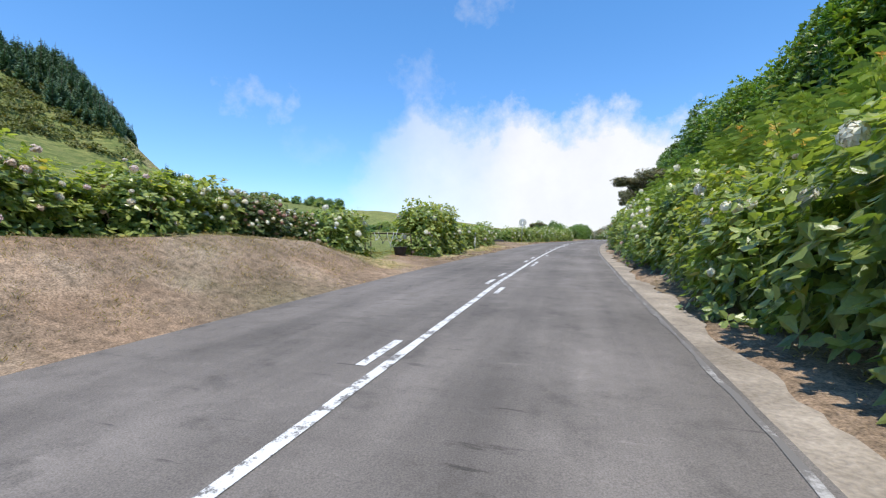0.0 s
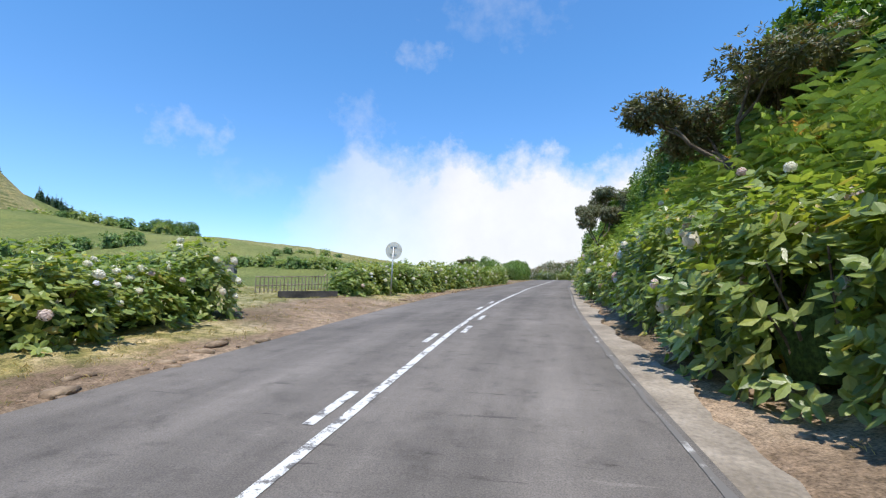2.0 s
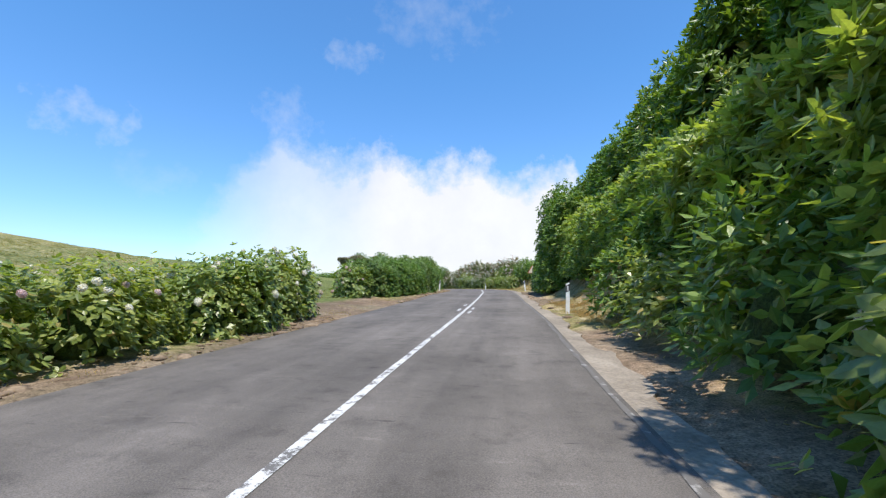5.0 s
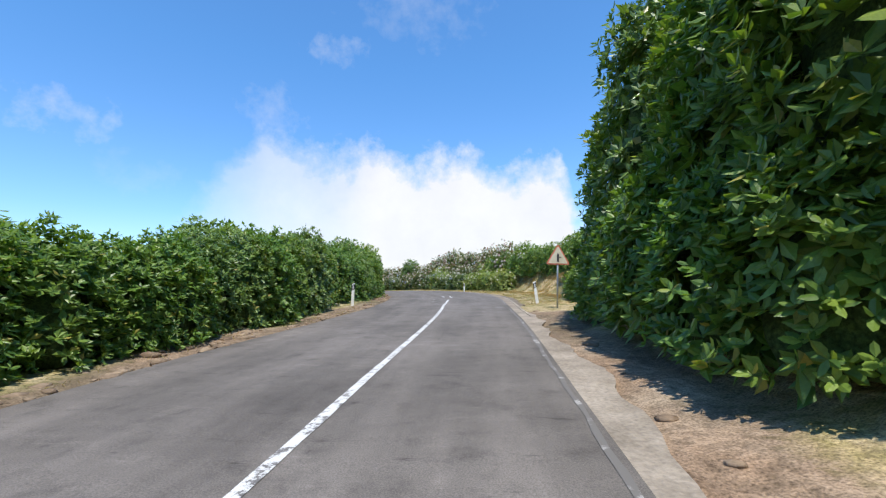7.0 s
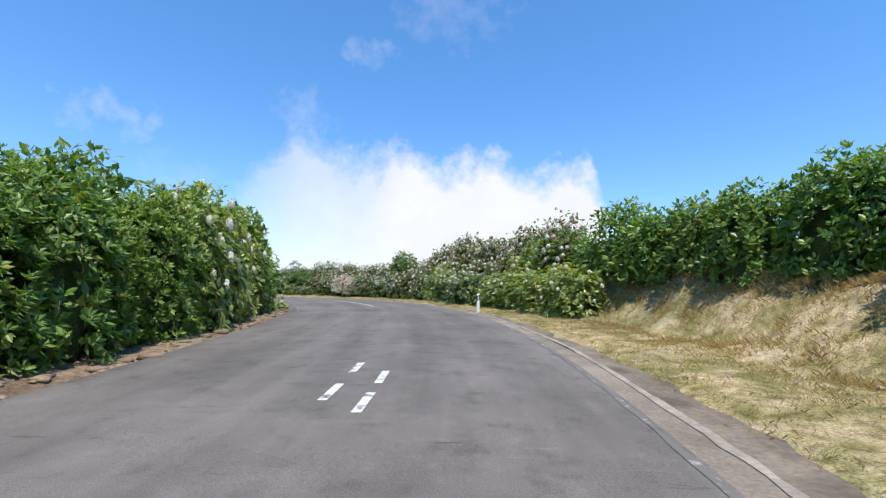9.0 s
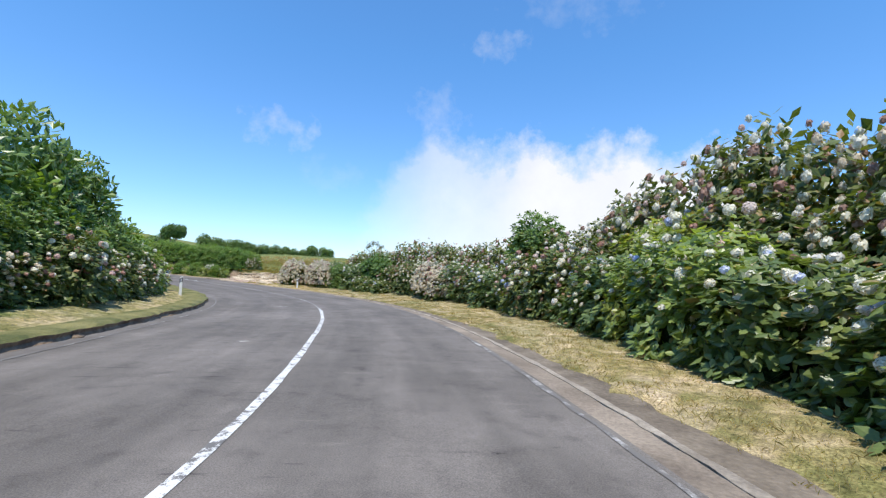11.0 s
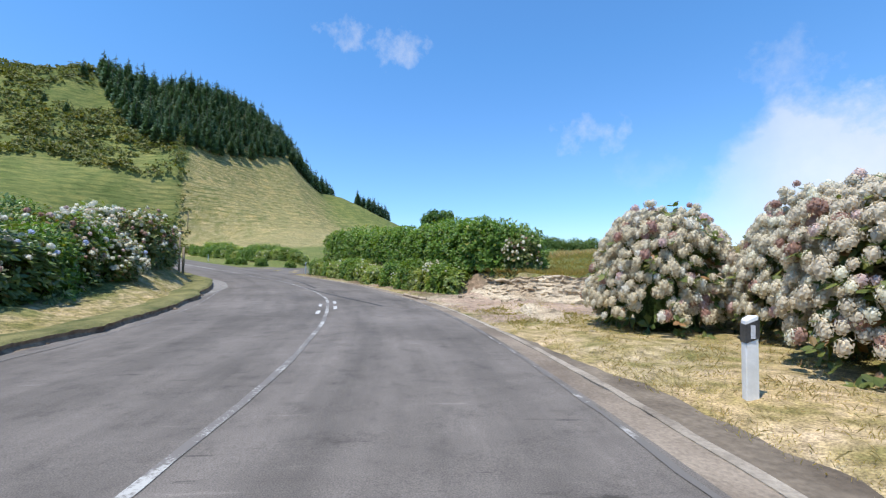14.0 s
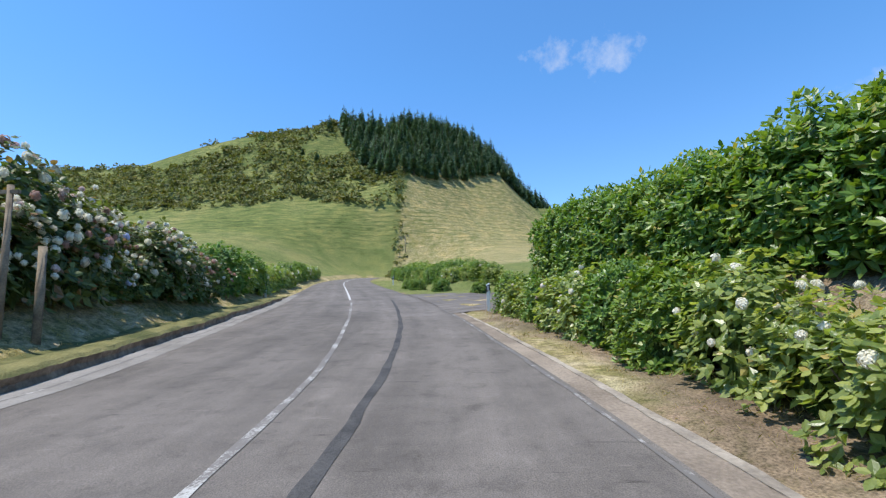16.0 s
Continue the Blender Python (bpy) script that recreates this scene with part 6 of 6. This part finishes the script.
def wash_stand():
    """Iron frame with hanging hoses and a tub under it, in the field entrance."""
    ob = new("hose_rack")
    L = 0.95
    for x, y in ((-L, -0.3), (-L, 0.3), (L, -0.3), (L, 0.3)):
        bm = bmesh.new()
        tube(bm, [Vector((x, y, -0.1)), Vector((x * 0.98, y * 0.8, 0.85))], [0.022, 0.022], 8)
        part("leg", from_bm("leg", bm, M_RUSTY), ob)
    for y in (-0.24, 0.24):
        bm = bmesh.new()
        tube(bm, [Vector((-L, y, 0.85)), Vector((0, y, 0.86)), Vector((L, y, 0.85))], [0.022] * 3, 8)
        part("rail", from_bm("rail", bm, M_RUSTY), ob)
    for k, x in enumerate((-0.7, -0.4, -0.05, 0.38)):
        bm = bmesh.new()
        w, q = 0.10 + 0.05 * (k % 2), 0.30 + 0.13 * (k % 3)
        pts = [Vector((x + w * math.cos(t) + 0.05 * math.sin(3 * t + k), -0.27 + 0.02 * math.sin(2 * t), 0.86 - q * math.sin(t))) for t in np.linspace(-0.1, 3.2 + 0.7 * (k % 2), 18)]
        tube(bm, pts, [0.013] * 18, 8)
        part("hose", from_bm("hose", bm, M_HOSE if k != 1 else M_BLACK, True), ob, "looped pale hose" if k != 1 else "looped dark hose")
    part("tap_box", from_bm("tap_box", boxed((0.12, 0.1, 0.2), Matrix.Translation((0.62, -0.26, 0.72))), M_STEEL), ob)
    m = Matrix.Translation(at(16.9, -7.5)) @ pose(0, 0, 0, 0, 0, heading(17) + 52)
    ob.matrix_basis = m
    tagged(ob, "rusty iron rack with pale hoses hung on it", "hose rack")
    tub = new("tub")
    bm = bmesh.new()
    prof = [(0.0, 0.0), (0.24, 0.0), (0.33, 0.36), (0.36, 0.36), (0.36, 0.385), (0.31, 0.385), (0.225, 0.03), (0.0, 0.03)]
    rings = [[bm.verts.new((max(r, 0.001) * math.cos(k * math.tau / 24), max(r, 0.001) * math.sin(k * math.tau / 24), z)) for k in range(24)] for r, z in prof]
    for a_, b_ in zip(rings, rings[1:]):
        for k in range(24):
            bm.faces.new((a_[k], a_[(k + 1) % 24], b_[(k + 1) % 24], b_[k]))
    part("body", from_bm("body", bm, M_TUB, True), tub)
    tub.matrix_basis = Matrix.Translation(at(16.6, -6.85)) @ Matrix.Scale(0.85, 4)
    tagged(tub, "dark blue-grey plastic tub on the ground", "tub")


def field_fence():
    ob = new("fence")
    a_, b_ = at(37.6, -10.3), at(41.4, -9.6)
    n = 20
    for k in range(n + 1):
        p = a_.lerp(b_, k / n)
        p.z = float(height([p.x], [p.y])[0])
        bm = bmesh.new()
        tube(bm, [p + Vector((0, 0, -0.2)), p + Vector((0.01, 0, 0.60 + 0.05 * math.sin(k * 3)))], [0.026, 0.022], 7)
        part("picket", from_bm("picket", bm, M_WOOD), ob)
    for z in (0.30, 0.63):
        bm = bmesh.new()
        tube(bm, [a_ + Vector((0, 0, z)), (a_ + b_) / 2 + Vector((0, 0, z)), b_ + Vector((0, 0, z))], [0.022] * 3, 7)
        part("rail", from_bm("rail", bm, M_WOOD), ob)
    tagged(ob, "low weathered wooden picket fence in the field", "fence")
    beam = new("timber_beam", from_bm("timber_beam", boxed((2.0, 0.24, 0.26), None, 0.02), M_CHAR))
    beam.matrix_basis = Matrix.Translation(at(37.3, -7.9, -0.02)) @ pose(0, 0, 0, 0, 0, heading(38) + 42)
    tagged(beam, "dark squared timber lying in the grass", "beam")
    hut = new("stone_hut")
    w, dpt, h = 1.75, 1.5, 1.3
    part("roof", from_bm("roof", boxed((w + 0.1, dpt + 0.1, 0.1), Matrix.Translation((0, 0, h + 0.05)), 0.02), M_HUT), hut)
    walls = new("wall", from_bm("wall", boxed((w - 0.06, dpt - 0.06, h + 0.3), Matrix.Translation((0, 0, h / 2 - 0.15)), 0.0), M_HUT))
    walls.parent = hut
    blocks = [from_bm("stone_block", boxed((lx, 0.08, 0.23), Matrix.Identity(4), 0.02), M_HUT) for lx in (0.38, 0.50)]
    for side in range(2):
        for rr in range(5):
            x = -w / 2
            k = rr
            while x < w / 2 - 0.2:
                lx = (0.38, 0.50)[k % 2]
                lx0 = lx
                y = -dpt / 2 + 0.0 if side == 0 else dpt / 2
                part("stone_block", blocks[k % 2], walls, "", Matrix.Translation((x + lx0 / 2, y, 0.13 + rr * 0.245)))
                x += lx + 0.02
                k += 1
    hut.matrix_basis = Matrix.Translation(at(44.0, -18.2, -0.35)) @ pose(0, 0, 0, 0, 0, heading(44) + 35) @ Matrix.Scale(1.05, 4)
    tagged(hut, "small dark stone hut in the field", "hut")


def pit_rocks():
    g = random.Random(8)
    base = []
    for k in range(4):
        bm = bmesh.new()
        bmesh.ops.create_icosphere(bm, subdivisions=2, radius=1.0)
        for v in bm.verts:
            v.co *= 1 + 0.38 * noise.noise(v.co * 1.4 + Vector((k * 7, 0, 0))) + 0.12 * noise.noise(v.co * 4.0)
            v.co.z *= 0.62
        base.append(from_bm("rock", bm, M_SAND))
    for _ in range(45):
        s = g.uniform(171.0, 176.0)
        d = float(np.interp(s, [171, 172, 173.8, 176], [8.0, 5.9, 4.6, 3.8])) - 0.1 - 0.7 * g.random()
        k = 0.03 + 0.10 * g.random() ** 2
        ob = new("rock", g.choice(base))
        ob.matrix_basis = Matrix.Translation(at(s, d)) @ pose(0, 0, 0, g.uniform(-25, 25), g.uniform(-25, 25), g.uniform(0, 360)) @ Matrix.Diagonal((k * 1.5, k, k, 1))
        tagged(ob, "pale sandy rock in the cut bank", "rock", "rocks of the sand pit")
    for _ in range(60):
        s = g.uniform(99, 178)
        s = s if s < 110 or s > 166 else g.uniform(99, 109)
        d = RIGHT(s) + g.uniform(0.8, 3.4)
        k = g.uniform(0.02, 0.07)
        ob = new("stone", g.choice(base))
        ob.matrix_basis = Matrix.Translation(at(s, d)) @ pose(0, 0, 0, 0, 0, g.uniform(0, 360)) @ Matrix.Scale(k, 4)
        tagged(ob, "small pale stone on the verge", "stone", "stones on the verge")


def earth_kerb():
    """Crumbling earth and stones along the left edge of the asphalt."""
    g = random.Random(3)
    base = []
    for k in range(3):
        bm = bmesh.new()
        bmesh.ops.create_icosphere(bm, subdivisions=1, radius=1.0)
        for v in bm.verts:
            v.co *= 1 + 0.35 * noise.noise(v.co * 1.6 + Vector((k * 5, 3, 0)))
            v.co.z *= 0.55
        me = from_bm("clod", bm, M_KERB, True)
        base.append((np.array([v.co[:] for v in me.vertices]), np.array([p.vertices[:] for p in me.polygons])))
        bpy.data.meshes.remove(me)
    bits = []
    for s0, s1, side, step in ((17.5, 31, -1, 0.16), (39, 70, -1, 0.15), (78, 124, -1, 0.15), (126, 200, -1, 0.14), (12, 96, 1, 1.2)):
        s = s0
        while s < s1:
            d = (LEFT(s) - g.uniform(0.0, 0.7)) if side < 0 else RIGHT(s) + g.uniform(0.65, 1.1)
            k = 0.03 + 0.15 * g.random() ** 2.5
            v, f = g.choice(base)
            t = g.uniform(0, math.tau)
            r = np.array([[math.cos(t), -math.sin(t), 0], [math.sin(t), math.cos(t), 0], [0, 0, 1]])
            p = at(s, d)
            bits.append(((v * [k * 1.4, k, k * 0.8]) @ r.T + [p.x, p.y, p.z], f))
            s += step * g.uniform(0.6, 1.4)
    tagged(new("earth_clods", mesh_from("earth_clods", *merge(*bits), M_KERB, True)), "crumbling brown earth clods along the road edge", "earth", kind="stuff")


def sand_bank():
    """Eroded cut face of the pit: broken beds of sand that step back from the floor to the turf."""
    foot = spline(np.array([(175.9, 4.45), (175.0, 4.5), (173.8, 4.85), (172.7, 5.5), (171.9, 6.2), (171.4, 7.2), (171.0, 8.3), (170.6, 9.7), (170.1, 11.6), (169.6, 14.0)]), 18)
    n, m = len(foot), 34
    beds = 6
    verts, faces = [], []
    for i, (s, d) in enumerate(foot):
        q = at(s, d)
        back = at(s + 0.55 * min(1, max(0, (d - 4.5) / 3)), d + 0.8) - q
        back.z = 0
        back.normalize()
        ends = min(1.0, i / 16)
        top = np.interp(d, [4.4, 4.6, 6, 8, 9.0, 10.5, 14], [0.55, 0.8, 1.0, 1.05, 1.35, 1.65, 1.5]) * (0.93 + 0.14 * noise.noise(Vector((i * 0.11, 2, 0))))
        for j in range(m):
            u = j / (m - 1)
            # each bed has its own ledge, set back by a broken step
            bed = u * beds + 1.3 * noise.noise(Vector((i * 0.05, u * 1.6, 7))) + 0.4 * noise.noise(Vector((i * 0.19, u * 2.0, 17)))
            k, f = math.floor(bed), bed - math.floor(bed)
            step = max(0.0, (k + float(smooth((f - 0.45) / 0.5))) / beds)
            crag = 0.22 * noise.noise(Vector((i * 0.08, u * 2.4, 1))) + 0.12 * noise.noise(Vector((i * 0.27, u * 5.0, 5))) + 0.11 * noise.noise(Vector((i * 0.6, u * 11, 3)))
            slump = 0.55 * max(0.0, 0.30 - u) ** 1.3 * (1.2 + noise.noise(Vector((i * 0.07, 0, 8))))
            reach = 0.10 + 0.75 * step ** 1.2 + crag * min(1, u * 6) * ends - 1.6 * slump
            if j == m - 1:
                reach += 0.55
            z = top * u * (1 - 0.10 * max(0, u - 0.8)) + 0.05 * noise.noise(Vector((i * 0.45, u * 9, 2))) * ends - (0.10 if j == 0 else 0) - (0.12 if j == m - 1 else 0)
            verts.append(q + back * reach + Vector((0, 0, z)))
    for i in range(n - 1):
        for j in range(m - 1):
            k = i * m + j
            faces.append((k, k + 1, k + m + 1, k + m))
    tagged(new("sand_bank", mesh_from("sand_bank", verts, faces, M_SAND)), "eroded pale sandy cut bank", "bank", kind="structure")


def sand_heap(s0, d0, ls, ld, h, seed, label):
    """A low tipped heap of sand and clods."""
    n = 34
    verts, faces = [], []
    for i in range(n):
        for j in range(n):
            u, w = 2 * i / (n - 1) - 1, 2 * j / (n - 1) - 1
            p = at(s0 + u * ls, d0 + w * ld)
            r = math.hypot(u, w) + 0.35 * noise.noise(Vector((u * 1.8, w * 1.8, seed)))
            k = float(smooth((1.0 - r) / 0.9))
            f = noise.fractal(Vector((u * 3, w * 3, seed)), 0.8, 2.1, 6)
            p.z += h * k * (0.75 + 0.45 * f) + 0.10 * k * abs(noise.noise(Vector((u * 9, w * 9, seed)))) - 0.05 * (1 - k)
            verts.append(p)
    for i in range(n - 1):
        for j in range(n - 1):
            k = i * n + j
            faces.append((k, k + n, k + n + 1, k + 1))
    tagged(new("sand_heap", mesh_from("sand_heap", verts, faces, M_SAND)), label, "sand heap")


def side_road():
    """Apron of the lane that leaves on the right."""
    n, m = 16, 24
    verts, faces = [], []
    for i in range(n):
        for j in range(m):
            s, u = 199.6 + 10.0 * i / (n - 1), j / (m - 1)
            d = RIGHT(s) - 0.05 + u * 22
            flare = (i / (n - 1) - 0.5) * 5 * (1 - u) ** 6
            p = at(s + flare, d)
            q = road_at(s + flare, min(d, 1.6))
            verts.append(Vector((p.x, p.y, max(p.z + 0.03, q.z + 0.004 if u < 0.1 else p.z + 0.03))))
    for i in range(n - 1):
        for j in range(m - 1):
            k = i * m + j
            faces.append((k, k + m, k + m + 1, k + 1))
    me = mesh_from("side_road", verts, faces, M_ASPHALT)
    me.uv_layers.new(name="across")
    tagged(new("side_road", me), "grey asphalt lane joining the road", "road", kind="structure")


sand_bank()
sand_heap(169.3, 3.75, 1.7, 0.62, 0.24, 3, "low heap of pale loose sand by the road")
side_road()
place_posts()
round_sign()
warning_sign()
utility_posts()
log()
wash_stand()
field_fence()
pit_rocks()
earth_kerb()
